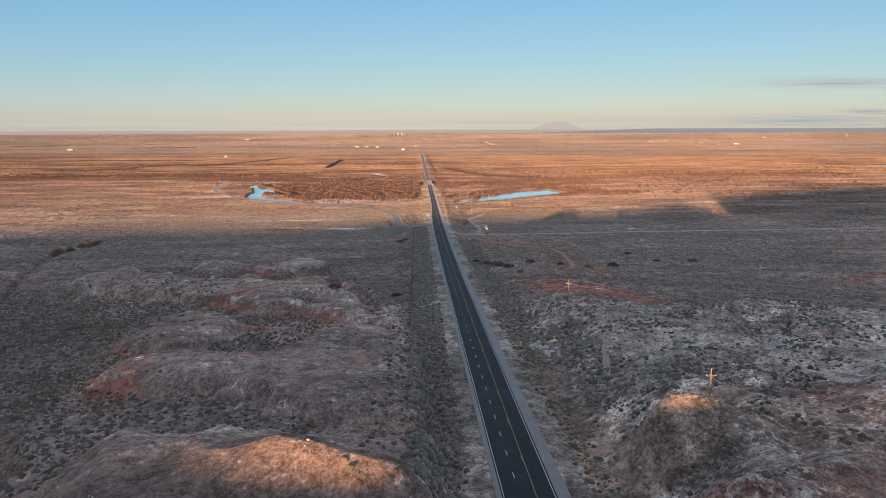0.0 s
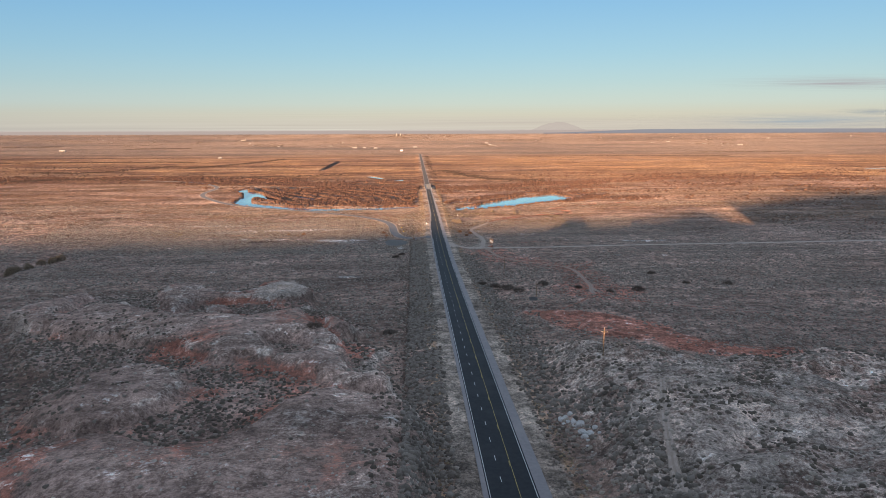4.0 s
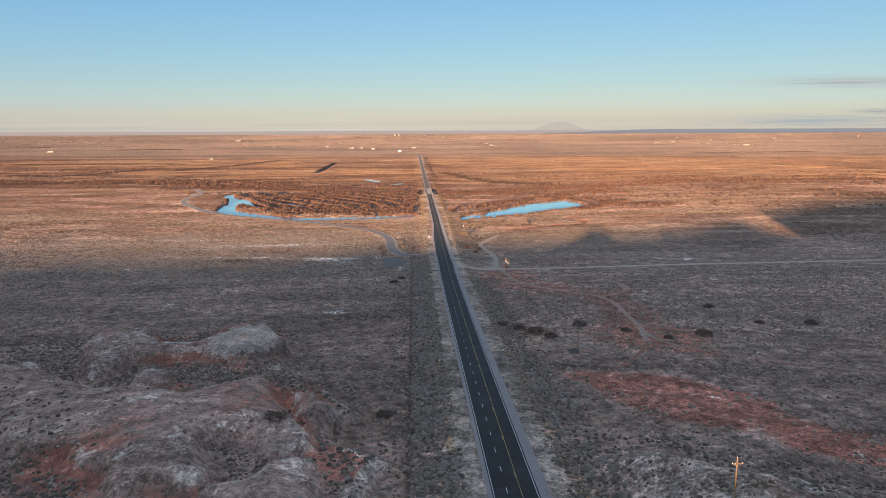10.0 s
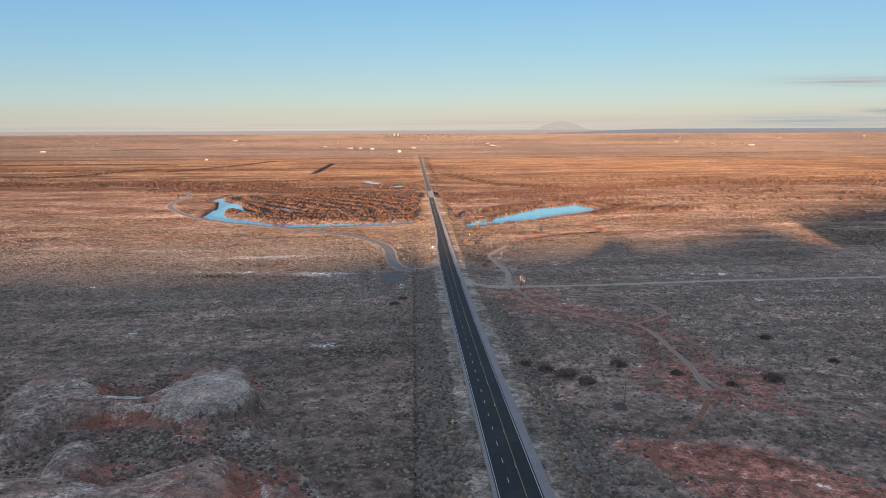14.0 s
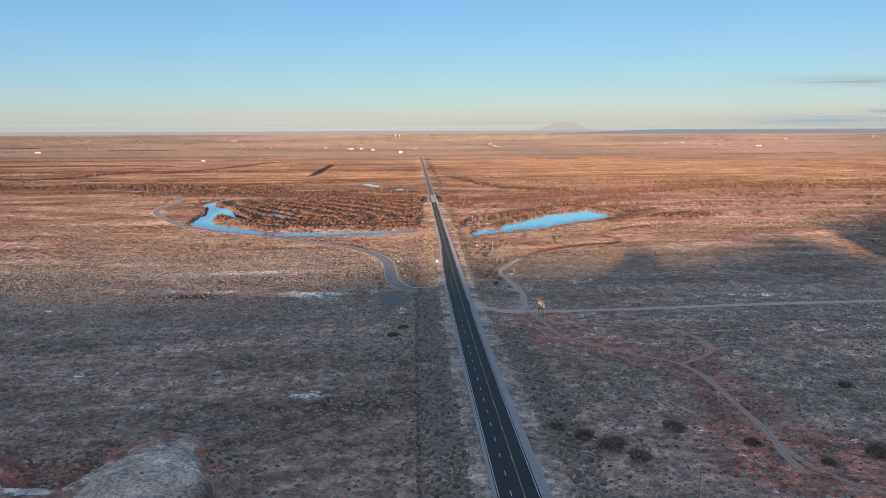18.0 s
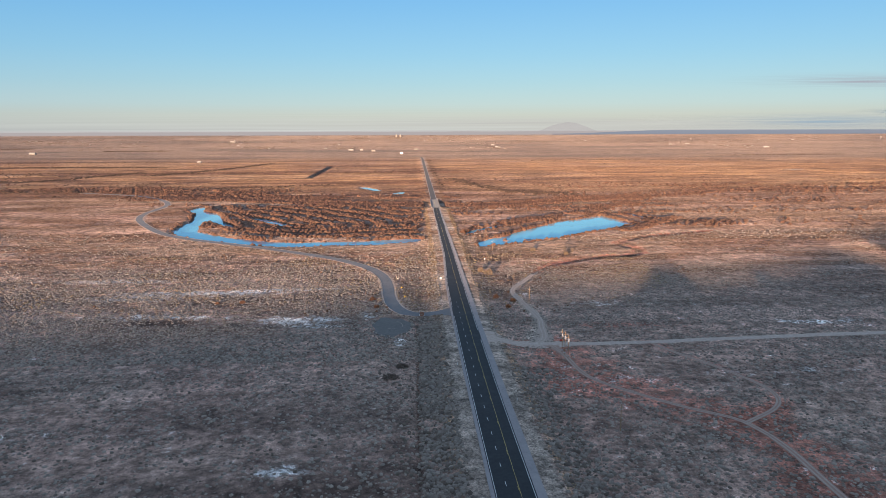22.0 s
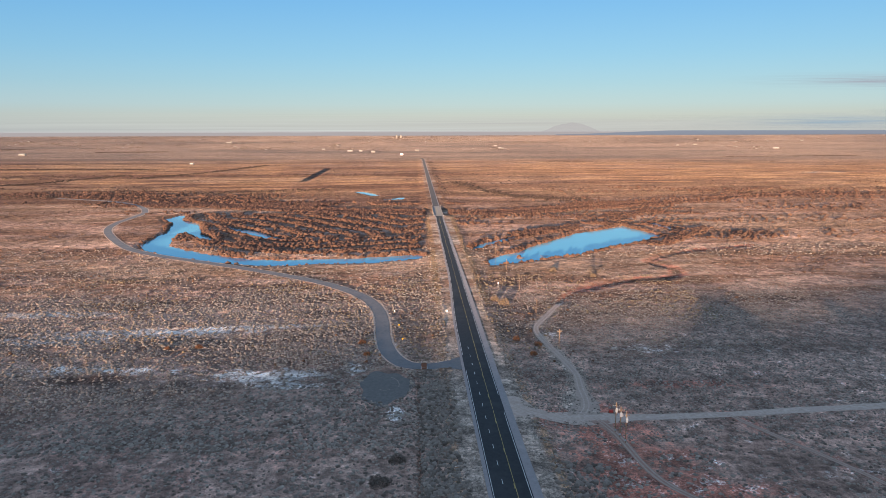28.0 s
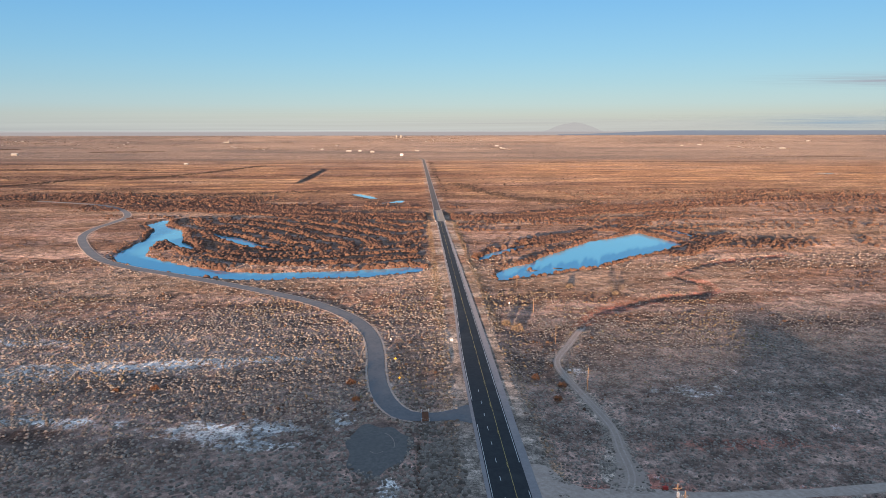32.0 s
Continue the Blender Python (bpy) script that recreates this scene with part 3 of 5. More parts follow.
def ground_marks(x, y, z):
    bw, he = badland_dist(x, y), hill_dist(x, y)
    rg, rh = ridged(x, y, 62, 5, 13), ridged(x, y, 95, 5, 23)
    wd = water_dist(x, y)
    side = np.maximum(x - 8.6, road_side(y) - 2.6 - x)
    tr = terrace(x, y)
    red = step(4, -6, bw) * (0.14 + 0.36 * step(0.0, -0.06, tr) * step(-0.55, -0.25, tr) + 0.75 * fbm(x, y, 40, 3, 61)) + 1.2 * step(7, -5, line_dist(x, y, RED_E) + 13 * fbm(x, y, 20, 4, 89)) + 1.0 * np.exp(-((x - 28) / 13) ** 2 - ((y - 174) / 12) ** 2) + 0.7 * step(12, 2, line_dist(x, y, [(256, 482), (280, 494), (304, 506)]) + 6 * fbm(x, y, 14, 2, 125)) + 0.55 * step(6, -10, he) * step(-0.1, 0.4, fbm(x, y, 40, 3, 62))
    red = red + 0.62 * step(38, 6, line_dist(x, y, TRACK_D) + 14 * fbm(x, y, 26, 3, 103)) + 0.3 * step(-0.0, 0.35, fbm(x * 0.5, y, 60, 4, 121)) * step(430, 520, y) * step(1000, 820, y) + 0.45 * step(10, 2, line_dist(x, y, TRACK_B)) + 0.45 * step(10, 2, line_dist(x, y, TRACK_E)) + 0.6 * np.exp(-((x - 75) / 45) ** 2 - ((y - 770) / 5) ** 2) + 0.9 * step(7, 0, line_dist(x, y, GULLY) + 4 * fbm(x, y, 12, 3, 147))
    cap = step(2, -1, bw) * step(-7, -2, bw)
    pale = 0.75 * cap * step(-0.2, 0.25, fbm(x, y, 30, 3, 63)) + step(0, -8, bw) * (0.03 + 0.15 * step(0.6, 0.85, rg) + 0.58 * step(-0.05, 0.0, tr) * step(0.10, 0.02, tr) * step(-0.35, 0.1, fbm(x, y, 16, 2, 124)) + 0.34 * step(0.0, 0.1, tr) * step(-0.1, 0.35, fbm(x, y, 34, 3, 118))) + step(4, -14, he) * (0.20 + 0.42 * step(0.45, 0.75, rh) + 0.3 * fbm(x, y, 50, 3, 119))
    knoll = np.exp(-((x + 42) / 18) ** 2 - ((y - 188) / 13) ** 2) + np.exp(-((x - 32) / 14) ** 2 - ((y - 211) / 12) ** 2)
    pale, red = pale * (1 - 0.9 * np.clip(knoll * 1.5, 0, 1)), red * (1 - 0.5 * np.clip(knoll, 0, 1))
    pale = pale + 0.75 * np.exp(-((x + 103) / 15) ** 2 - ((y - 524) / 24) ** 2) * step(-0.05, 0.05, tr)
    red = red + 0.7 * np.exp(-((x + 177) / 6) ** 2 - ((y - 536) / 12) ** 2)
    salt = np.zeros_like(x)
    for sx, sy, rx, ry, a in ((-100, 789, 26, 7, 1.0), (-90, 776, 14, 4, 0.8), (-165, 860, 50, 7, 1.0), (-120, 868, 38, 4, 0.95), (-220, 850, 34, 10, 0.85), (-177, 637, 12, 3.5, 0.38), (-76, 604, 12, 4, 0.38), (-222, 856, 10, 6, 0.8), (-133, 514, 9, 4, 1.0), (-60, 800, 8, 10, 0.5), (-190, 800, 40, 6, 0.6), (-260, 900, 60, 8, 0.6), (45, 845, 8, 5, 0.5), (90, 820, 16, 8, 0.35), (215, 772, 34, 5, 0.42), (150, 690, 60, 6, 0.2), (-39, 745, 2.5, 6, 0.8), (62, 690, 30, 18, 0.12)):
        salt = np.maximum(salt, a * np.exp(-((x - sx) / rx) ** 2 - ((y - sy) / ry) ** 2) * 1.2)
    salt = salt * (1.35 + 0.9 * fbm(x * 0.35, y, 5, 3, 77))
    salt = salt + 0.6 * step(1.5, 0, wd) * step(4000, 1500, y) * step(0.0, 0.5, fbm(x, y, 30, 2, 65))
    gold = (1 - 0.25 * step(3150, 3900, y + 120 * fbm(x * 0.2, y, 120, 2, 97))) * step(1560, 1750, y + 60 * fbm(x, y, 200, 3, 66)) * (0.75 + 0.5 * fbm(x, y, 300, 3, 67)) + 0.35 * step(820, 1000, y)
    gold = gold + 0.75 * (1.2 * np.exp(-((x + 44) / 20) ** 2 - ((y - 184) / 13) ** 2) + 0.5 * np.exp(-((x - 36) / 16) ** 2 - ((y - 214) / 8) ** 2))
    gold = gold + 0.5 * step(15, 7, side) * step(2, 5, side) * step(3260, 3200, y)
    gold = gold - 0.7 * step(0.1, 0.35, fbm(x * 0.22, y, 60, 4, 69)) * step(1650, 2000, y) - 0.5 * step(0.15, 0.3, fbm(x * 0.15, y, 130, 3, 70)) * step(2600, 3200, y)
    mud_and_shade = 0.95 * np.exp(-((x + 178) / 28) ** 2 - ((y - 788) / 8) ** 2) + 0.6 * step(0.5, -2.5, line_dist(x, y, GULLY)) + 0.8 * step(3, -2, line_dist(x, y, CHANNEL)) + 0.7 * np.exp(-((x - 240) / 60) ** 2 - ((y - 986) / 5) ** 2)
    gravel = step(9, 3, side) * 0.8 * step(3260, 3200, y) + 0.8 * step(8, 4.5, line_dist(x, y, SIDE)) + 0.7 * step(10, 5, np.hypot(x - 36, (y - 752) * 0.5))
    worn = np.minimum(line_dist(x, y, TRACK_N) - 2, np.minimum(line_dist(x, y, EAST_ROAD) - 1, line_dist(x, y, TRACK_H)))
    gravel = gravel + 0.75 * step(5, 0, worn + 3 * fbm(x, y, 8, 3, 122))
    scrub_and_shade = 0.52 - 0.22 * step(80, 160, x) * step(450, 560, y) * step(900, 800, y) + 0.5 * step(0.1, 0.35, fbm(x * 0.22, y, 60, 4, 69)) * step(1650, 2000, y) - 0.55 * step(0, -8, bw) - 0.6 * step(0, -8, he) - 0.8 * np.clip(gravel, 0, 1) + 0.25 * fbm(x, y, 60, 3, 68) - 0.5 * np.clip(salt, 0, 1) - 0.25 * np.clip(gold, 0, 1)
    mud_and_shade = mud_and_shade + 0.9 * step(6, -2, line_dist(x, y, DITCH)) + 0.7 * step(6, 2, line_dist(x, y, CREEK)) * step(300, 420, y)
    mud_and_shade = mud_and_shade + 0.75 * step(1.9, 0.6, np.abs(x + 29.3)) * step(790, 775, y) * step(300, 380, y) + 0.7 * np.exp(-((x - 31.5) / 1.2) ** 2 - ((y - 732) / 7) ** 2)
    streak = step(0.0, 0.4, fbm(x * 0.3, y, 42, 4, 100)) * step(780, 900, y) * step(1900, 1500, y)
    scrub_and_shade = scrub_and_shade + 0.45 * streak
    gold = gold - 0.3 * streak
    # litter and shade between the willows, tinted into the ground colour
    wet = (y > 1030) & (y < 1950) & (np.abs(x) < 1700)
    mud_and_shade[wet] += 0.5 * willow_density(x[wet], y[wet])
    # far rise takes too much sun: extra scrub and mud darken it, like haze
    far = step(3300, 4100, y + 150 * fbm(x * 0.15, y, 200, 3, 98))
    scrub_and_shade = scrub_and_shade + 0.55 * far
    mud_and_shade = mud_and_shade + 0.45 * step(3500, 4400, y) + 0.5 * far * step(0.15, 0.3, fbm(x * 0.12, y, 90, 3, 99))
    scrub_and_shade = scrub_and_shade + 0.45 * step(-100, -140, x) * step(500, 420, y)
    scrub_and_shade = scrub_and_shade - 0.7 * np.clip(red, 0, 1)
    # how much the painted distance haze replaces the field colour
    far_haze = step(2300, 3500, y + 400 * fbm(x * 0.2, y, 300, 3, 104)) * (1 - 0.5 * step(100, 500, x) * step(3000, 2700, y))
    patch = 0.15 + 0.85 * step(800, 1000, y)
    streaks = step(1250, 1650, y + 80 * fbm(x, y, 150, 2, 120)) * (1 - 0.55 * step(0, 300, x) * step(3300, 2800, y))
    clay = 0.9 * step(3, -5, bw) + 0.45 * step(4, -8, he) * step(-0.3, 0.2, fbm(x, y, 45, 3, 123))
    rough_grass = 1 - 0.62 * step(-0.28, 0.0, fbm(x * 0.6, y, 55, 4, 71)) * step(640, 740, y) * step(1010, 880, y + 0.12 * np.abs(x) + 50 * fbm(x, y, 60, 3, 126)) * step(620, 380, np.abs(x))
    return dict(clay=clay, rough_grass=rough_grass, streaks=streaks, patch=patch, far_haze=far_haze, red=red, pale=pale, salt=salt, gold=gold, mud_and_shade=mud_and_shade, gravel=gravel, scrub_and_shade=scrub_and_shade)


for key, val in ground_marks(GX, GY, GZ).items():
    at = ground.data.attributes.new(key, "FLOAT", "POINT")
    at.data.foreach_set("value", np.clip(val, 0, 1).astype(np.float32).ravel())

# ---------------------------------------------------------------- water
wx, wy = np.linspace(-420, 330, 60), np.linspace(1020, 1460, 40)
WX, WY = np.meshgrid(wx, wy)
river = mesh_object("river_water", np.stack([WX, WY, WX * 0 + WATER_Z], -1), grid_faces(60, 40), WATER)
tagged(river, "still blue river bend and pond reflecting the sky", "water", kind="structure")
for i, (x0, x1, y0, y1) in enumerate(((-260, -30, 1480, 1800), (700, 1000, 1640, 1740), (950, 1200, 2200, 2330), (1230, 1470, 1920, 2040))):
    ob = mesh_object("pool_water", [(x0, y0, WATER_Z), (x1, y0, WATER_Z), (x1, y1, WATER_Z), (x0, y1, WATER_Z)], [(0, 1, 2, 3)], WATER)
    tagged(ob, "shallow pool of still water on the plain", "water", kind="structure")

# ---------------------------------------------------------------- main road
ROAD = [(0.0, float(v)) for v in np.concatenate([np.arange(60, 1500, 6), np.arange(1500, 3170, 30)])] + [(-4, 3200), (-14, 3240), (-35, 3285), (-80, 3330), (-160, 3370)]
ry = np.array([q[1] for q in ROAD])
road_h = lambda x, y: road_z(y) + far_z(y)
shoulder = ribbon("road_shoulder", ROAD, road_side(ry) - 1.25 + 0.6 * step(1000, 1500, ry) + 0.12 * fbm(ry, ry * 0, 15, 3, 141), 7.5 - 2.3 * step(900, 1500, ry) + 0.2 * fbm(ry, ry * 0 + 9, 15, 3, 142), OLD_ASPHALT, 0.0, None, road_h)
tagged(shoulder, "pale worn asphalt shoulders of the straight highway", "road", kind="structure")
new_part = [q for q in ROAD if q[1] < 1357]
ny = np.array([q[1] for q in new_part])
road = ribbon("road", new_part, road_side(ny), 4.55, ASPHALT, 0.03, None, road_h)
tagged(road, "straight two-lane highway of dark fresh asphalt", "road", kind="structure")
old_part = [q for q in ROAD if q[1] > 1466]
road_far = ribbon("road_far", old_part, -4.3, 4.3, MID_ASPHALT, 0.03, None, road_h)
tagged(road_far, "grey older asphalt highway running to the horizon", "road", kind="structure")


def mesh_z(x, y):
    """Height of the built ground sheet."""
    i = np.clip(np.searchsorted(gx, x) - 1, 0, len(gx) - 2)
    j = np.clip(np.searchsorted(gy, y) - 1, 0, len(gy) - 2)
    u, v = (x - gx[i]) / (gx[i + 1] - gx[i]), (y - gy[j]) / (gy[j + 1] - gy[j])
    return (GZ[j, i] * (1 - u) + GZ[j, i + 1] * u) * (1 - v) + (GZ[j + 1, i] * (1 - u) + GZ[j + 1, i + 1] * u) * v


def gz(x, y):
    return float(mesh_z(np.array([x]), np.array([y]))[0])


def line_part(name, x0, x1, y0, y1, mat, parent, stepy=12.0, shift=None):
    ys = np.linspace(y0, y1, max(2, int((y1 - y0) / stepy) + 1))
    s = shift(ys) if shift else 0 * ys
    z = road_z(ys) + 0.05
    v = np.stack([np.column_stack([x0 + s, ys, z]), np.column_stack([x1 + s, ys, z])], 1).reshape(-1, 3)
    return mesh_object(name, v, grid_faces(2, len(ys)), mat, parent)


taper = lambda y: road_side(y) + 7.6
line_part("edge_line", 4.0, 4.16, 60, 738, WHITE, road)
line_part("edge_line", 4.0, 4.16, 756, 1350, WHITE, road)
line_part("edge_line", -7.28, -7.12, 60, 786, WHITE, road)
line_part("edge_line", -7.28, -7.12, 808, 1350, WHITE, road, shift=taper)
line_part("centre_line", -0.06, 0.06, 60, 1350, YELLOW, road)
for i in range(63):
    y0 = 818.7 - 1.5 - 12.19 * i
    line_part("lane_dash", -3.68, -3.52, y0, y0 + 3.05, WHITE, road, 3)
for i in range(54):
    y0 = 70 + 24.4 * i
    line_part("centre_dash", -0.3, -0.18, y0, y0 + 3.05, YELLOW, road, 3)

bend = np.array([q[:2] for q in SIDE])
flare = 3.9 + 5.0 * np.exp(-((bend[:, 0] + 8) / 6) ** 2) * (bend[:, 1] < 800) + 1.5 * np.exp(-((bend[:, 0] + 42) / 8) ** 2 - ((bend[:, 1] - 812) / 14) ** 2)
side_road = ribbon("side_road", SIDE, -flare, flare, SIDE_ASPHALT, 0.1)
tagged(side_road, "winding grey asphalt side road along the river", "road", kind="structure")
def ragged(pts, half, k, flare=()):
    """Half widths along a track: ragged, and wider near the places in flare (x, y, extra, reach)."""
    p = np.array([q[:2] for q in pts])
    w = half * (1 + 0.35 * fbm(p[:, 0], p[:, 1], 9, 3, k))
    for fx, fy, extra, reach in flare:
        w = w + extra * np.exp(-((p[:, 0] - fx) ** 2 + (p[:, 1] - fy) ** 2) / reach ** 2)
    return w


fork = ((6, 743, 9, 9), (36, 740, 4, 14))
east_road = ribbon("dirt_road", EAST_ROAD, -ragged(EAST_ROAD, 2.7, 131, fork), ragged(EAST_ROAD, 2.7, 132, fork), DIRT, 0.12)
tagged(east_road, "pale dirt road crossing the dry plain", "road", kind="structure")
for pts, w, bed, rut in ((TRACK_N, 1.9, TRACK_BED, DIRT), (TRACK_D, 1.4, RED_BED, TRACK_BED), (TRACK_B, 1.2, RED_BED, TRACK_BED), (TRACK_E, 1.2, RED_BED, TRACK_BED), (TRACK_R, 1.0, RED_SOIL, RED_SOIL), (TRACK_H, 1.1, TRACK_BED, DIRT)):
    ob = ribbon("dirt_track", pts, -ragged(pts, w, 133, ((36, 745, 4, 16),)), ragged(pts, w, 134, ((36, 745, 4, 16),)), bed, 0.1)
    tagged(ob, "rutted dirt track through the sagebrush", "track", kind="structure")
    for c in (-0.5 * w, 0.5 * w):
        ribbon("rut", pts, c - 0.3, c + 0.3, rut, 0.13, ob)
for c in (-4.7, 4.7):
    ribbon("gravel_rim", SIDE[7:], c - 0.45, c + 0.45, DIRT, 0.1, side_road)
a = np.linspace(0, 2 * np.pi, 61)[None, :]
f = np.linspace(0.01, 1, 9)[:, None]
rim = 11.5 + 1.2 * np.sin(3 * a + 1) + 0.8 * np.sin(7 * a)
dx, dy = -44 + f * rim * np.cos(a), 773 + 1.65 * f * rim * np.sin(a)
turnaround = mesh_object("gravel_turnaround", np.stack([dx, dy, ground_z(dx, dy) + 0.1], -1), grid_faces(61, 9), plain_material("dark_gravel", (0.12, 0.115, 0.11), (0.19, 0.175, 0.16), 1.2, 0.95, 0, (0.15, 0.14, 0.13)))
tagged(turnaround, "round dark gravel turnaround with pale tyre marks", "ground", kind="structure")
for k in range(2):
    a0, rad = 2.1 * k + 4.0, 4.0 + 3.2 * k
    rad *= 0.85
    arc = [(-44 + rad * math.cos(a0 + t * 0.2), 775 + 1.7 * rad * math.sin(a0 + t * 0.2)) for t in range(8)]
    ribbon("tyre_mark", arc, -0.1, 0.1, TRACK_BED, 0.15, turnaround)


# ---------------------------------------------------------------- plants
def clumps(name, x, y, size, tall, mat, sides=5, sink=0.1):
    """Low ragged domes, one island each."""
    n = len(x)
    z = mesh_z(x, y) - sink * size
    a = np.arange(sides) * 2 * np.pi / sides + rng.random((n, 1)) * 6.28
    r1 = size[:, None] * rng.uniform(0.36, 0.62, (n, sides))
    r2 = size[:, None] * rng.uniform(0.28, 0.58, (n, sides))
    h2 = (size * tall)[:, None] * rng.uniform(0.4, 0.85, (n, sides))
    off = rng.uniform(-0.12, 0.12, (n, 2)) * size[:, None]
    low = np.stack([x[:, None] + np.cos(a) * r1, y[:, None] + np.sin(a) * r1, np.repeat(z[:, None], sides, 1)], -1)
    mid = np.stack([x[:, None] + np.cos(a + 0.5) * r2, y[:, None] + np.sin(a + 0.5) * r2, z[:, None] + h2], -1)
    top = np.stack([x + off[:, 0], y + off[:, 1], z + size * tall * rng.uniform(0.8, 1.15, n)], -1)[:, None]
    v = np.concatenate([low, mid, top], 1)
    k = np.arange(sides)
    j = (k + 1) % sides
    f = np.concatenate([np.stack([k, j, sides + k], 1), np.stack([j, sides + j, sides + k], 1), np.stack([sides + k, sides + j, 0 * k + 2 * sides], 1)])
    faces = (f[None] + (np.arange(n) * (2 * sides + 1))[:, None, None]).reshape(-1, 3)
    return mesh_object(name, v, faces, mat)


def spread(n, x0, x1, y0, y1):
    return rng.uniform(x0, x1, n), rng.uniform(y0, y1, n)


def clear(x, y):
    """Where nothing grows: roads, tracks, water."""
    side = np.maximum(x - 8.6, road_side(y) - 2.6 - x)
    ok = (side > 3.5) & (line_dist(x, y, SIDE) > 5) & (line_dist(x, y, EAST_ROAD) > 3.2) & (line_dist(x, y, TRACK_N) > 2.4) & (line_dist(x, y, TRACK_D) > 2.2) & (line_dist(x, y, TRACK_B) > 2)
    return ok & (water_dist(x, y) > 0.6) & (np.hypot(x + 44, (y - 776) * 0.55) > 11)


def thin(x, y, keep):
    k = clear(x, y) & (rng.random(len(x)) < keep(x, y))
    return x[k], y[k]


def sage_keep(x, y):
    bw, he = badland_dist(x, y), hill_dist(x, y)
    k = 0.72 + 0.75 * fbm(x * 0.6, y, 55, 4, 71) + 0.55 * fbm(x, y, 9, 2, 171)
    k = k * (1 - step(4, -4, bw) * (0.15 + 0.78 * step(-0.22, -0.1, terrace(x, y)))) * (1 - step(4, -8, he) * (0.05 + 0.5 * step(0.5, 0.68, ridged(x, y, 95, 5, 23))))
    k = k * (1 - 0.85 * step(4, -4, line_dist(x, y, RED_E) + 7 * fbm(x, y, 18, 3, 89)))
    salt = np.exp(-((x + 105) / 30) ** 2 - ((y - 787) / 9) ** 2) + np.exp(-((x + 160) / 50) ** 2 - ((y - 861) / 7) ** 2)
    salt = salt + np.exp(-((x + 178) / 26) ** 2 - ((y - 788) / 8) ** 2)
    return k * (1 - 0.95 * np.clip(1.3 * salt, 0, 1))


x, y = spread(200000, -470, 480, 190, 720)
inview = (np.abs(x + 27 - 0.04 * (y - 150)) < 45 + 0.72 * (y - 140)) & (rng.random(len(x)) < step(480, 260, np.abs(x)) * 0.75 + 0.25)
x, y = thin(x[inview], y[inview], sage_keep)
ob = clumps("sagebrush", x, y, 0.6 + 1.3 * rng.random(len(x)) ** 1.7, 0.45, SAGE, 4)
tagged(ob, "grey-brown sagebrush scattered over the shaded plain", "shrubs", kind="stuff")
x, y = spread(16000, -29, -12.5, 190, 790)
VERGE_SAGE = plant_material("verge_sagebrush", [(0.15, 0.12, 0.098), (0.26, 0.215, 0.178), (0.38, 0.325, 0.272), (0.31, 0.255, 0.208)])
k = step(-13, -17, x) * step(-29.5, -28, x) * (0.55 + 0.9 * fbm(x, y, 12, 3, 143))
ok = (rng.random(len(x)) < k) & clear(x, y)
ob = clumps("verge_sagebrush", x[ok], y[ok], 0.7 + 1.5 * rng.random(ok.sum()) ** 1.6, 0.6, VERGE_SAGE, 5)
tagged(ob, "rounded grey sagebrush crowding the strip beside the highway", "shrubs", kind="stuff")
x, y = spread(16000, 12.5, 60, 225, 700)
k = np.maximum(step(13, 17, x) * step(34, 24, x + 6 * fbm(x, y, 25, 3, 144)) * step(300, 350, y), step(10, 2, line_dist(x, y, BRUSH_E) + 6 * fbm(x, y, 14, 3, 145)))
ok = (rng.random(len(x)) < 0.55 * k) & clear(x, y)
ob = clumps("thick_brush", x[ok], y[ok], 0.8 + 1.6 * rng.random(ok.sum()) ** 1.7, 0.55, VERGE_SAGE, 5)
tagged(ob, "thick dark brush along the foot of the pale hill", "shrubs", kind="stuff")
x, y = spread(205000, -430, 440, 715, 1080)
near = (rng.random(len(x)) < step(460, 200, np.abs(x)) * step(1120, 880, y) * 0.7 + 0.3)
x, y = thin(x[near], y[near], lambda x, y: (1.15 * sage_keep(x, y) + 0.1) * (0.22 + 0.78 * step(1010, 900, y + 0.12 * np.abs(x) + 50 * fbm(x, y, 60, 3, 126))))
ob = clumps("sagebrush", x, y, (0.75 + 1.3 * rng.random(len(x)) ** 1.7) * (1 - 0.28 * step(5, 20, x)), 0.45, SAGE, 4)
tagged(ob, "dense sagebrush catching low golden sun", "shrubs", kind="stuff")
x, y = spread(40000, -760, 800, 720, 1130)
out = (np.abs(x) > 400) | (y > 1070)
x, y = thin(x[out], y[out], sage_keep)
ob = clumps("sagebrush", x, y, 0.9 + 1.5 * rng.random(len(x)) ** 1.5, 0.55, SAGE, 4)
tagged(ob, "sagebrush thinning out over the wide plain", "shrubs", kind="stuff")
x, y = spread(42000, -1000, 1100, 1080, 1800)
x, y = thin(x, y, lambda x, y: 0.5 + 0.9 * fbm(x, y, 70, 3, 72))
ob = clumps("sagebrush", x, y, rng.uniform(0.9, 2.4, len(x)), 0.42, GRASSY, 4)
tagged(ob, "sagebrush and dry weeds of the river plain", "shrubs", kind="stuff")

# willows along the water
x, y = spread(110000, -480, 360, 1040, 1540)
ok = clear(x, y) & (rng.random(len(x)) < 1.3 * willow_density(x, y) ** 1.3)
ob = clumps("willow_thicket", x[ok], y[ok], 2.2 + 3.2 * rng.random(ok.sum()) ** 1.6, 0.62, WILLOW, 5)
tagged(ob, "leafless reddish-brown willow thickets along the river", "shrubs", kind="stuff")
x, y = spread(60000, -420, 300, 1030, 1440)
d = water_dist(x, y)
ok = clear(x, y) & (rng.random(len(x)) < 0.6 * step(0.5, 1.2, d) * step(5, 2.5, d) * (0.55 + 0.9 * fbm(x, y, 22, 3, 148)))
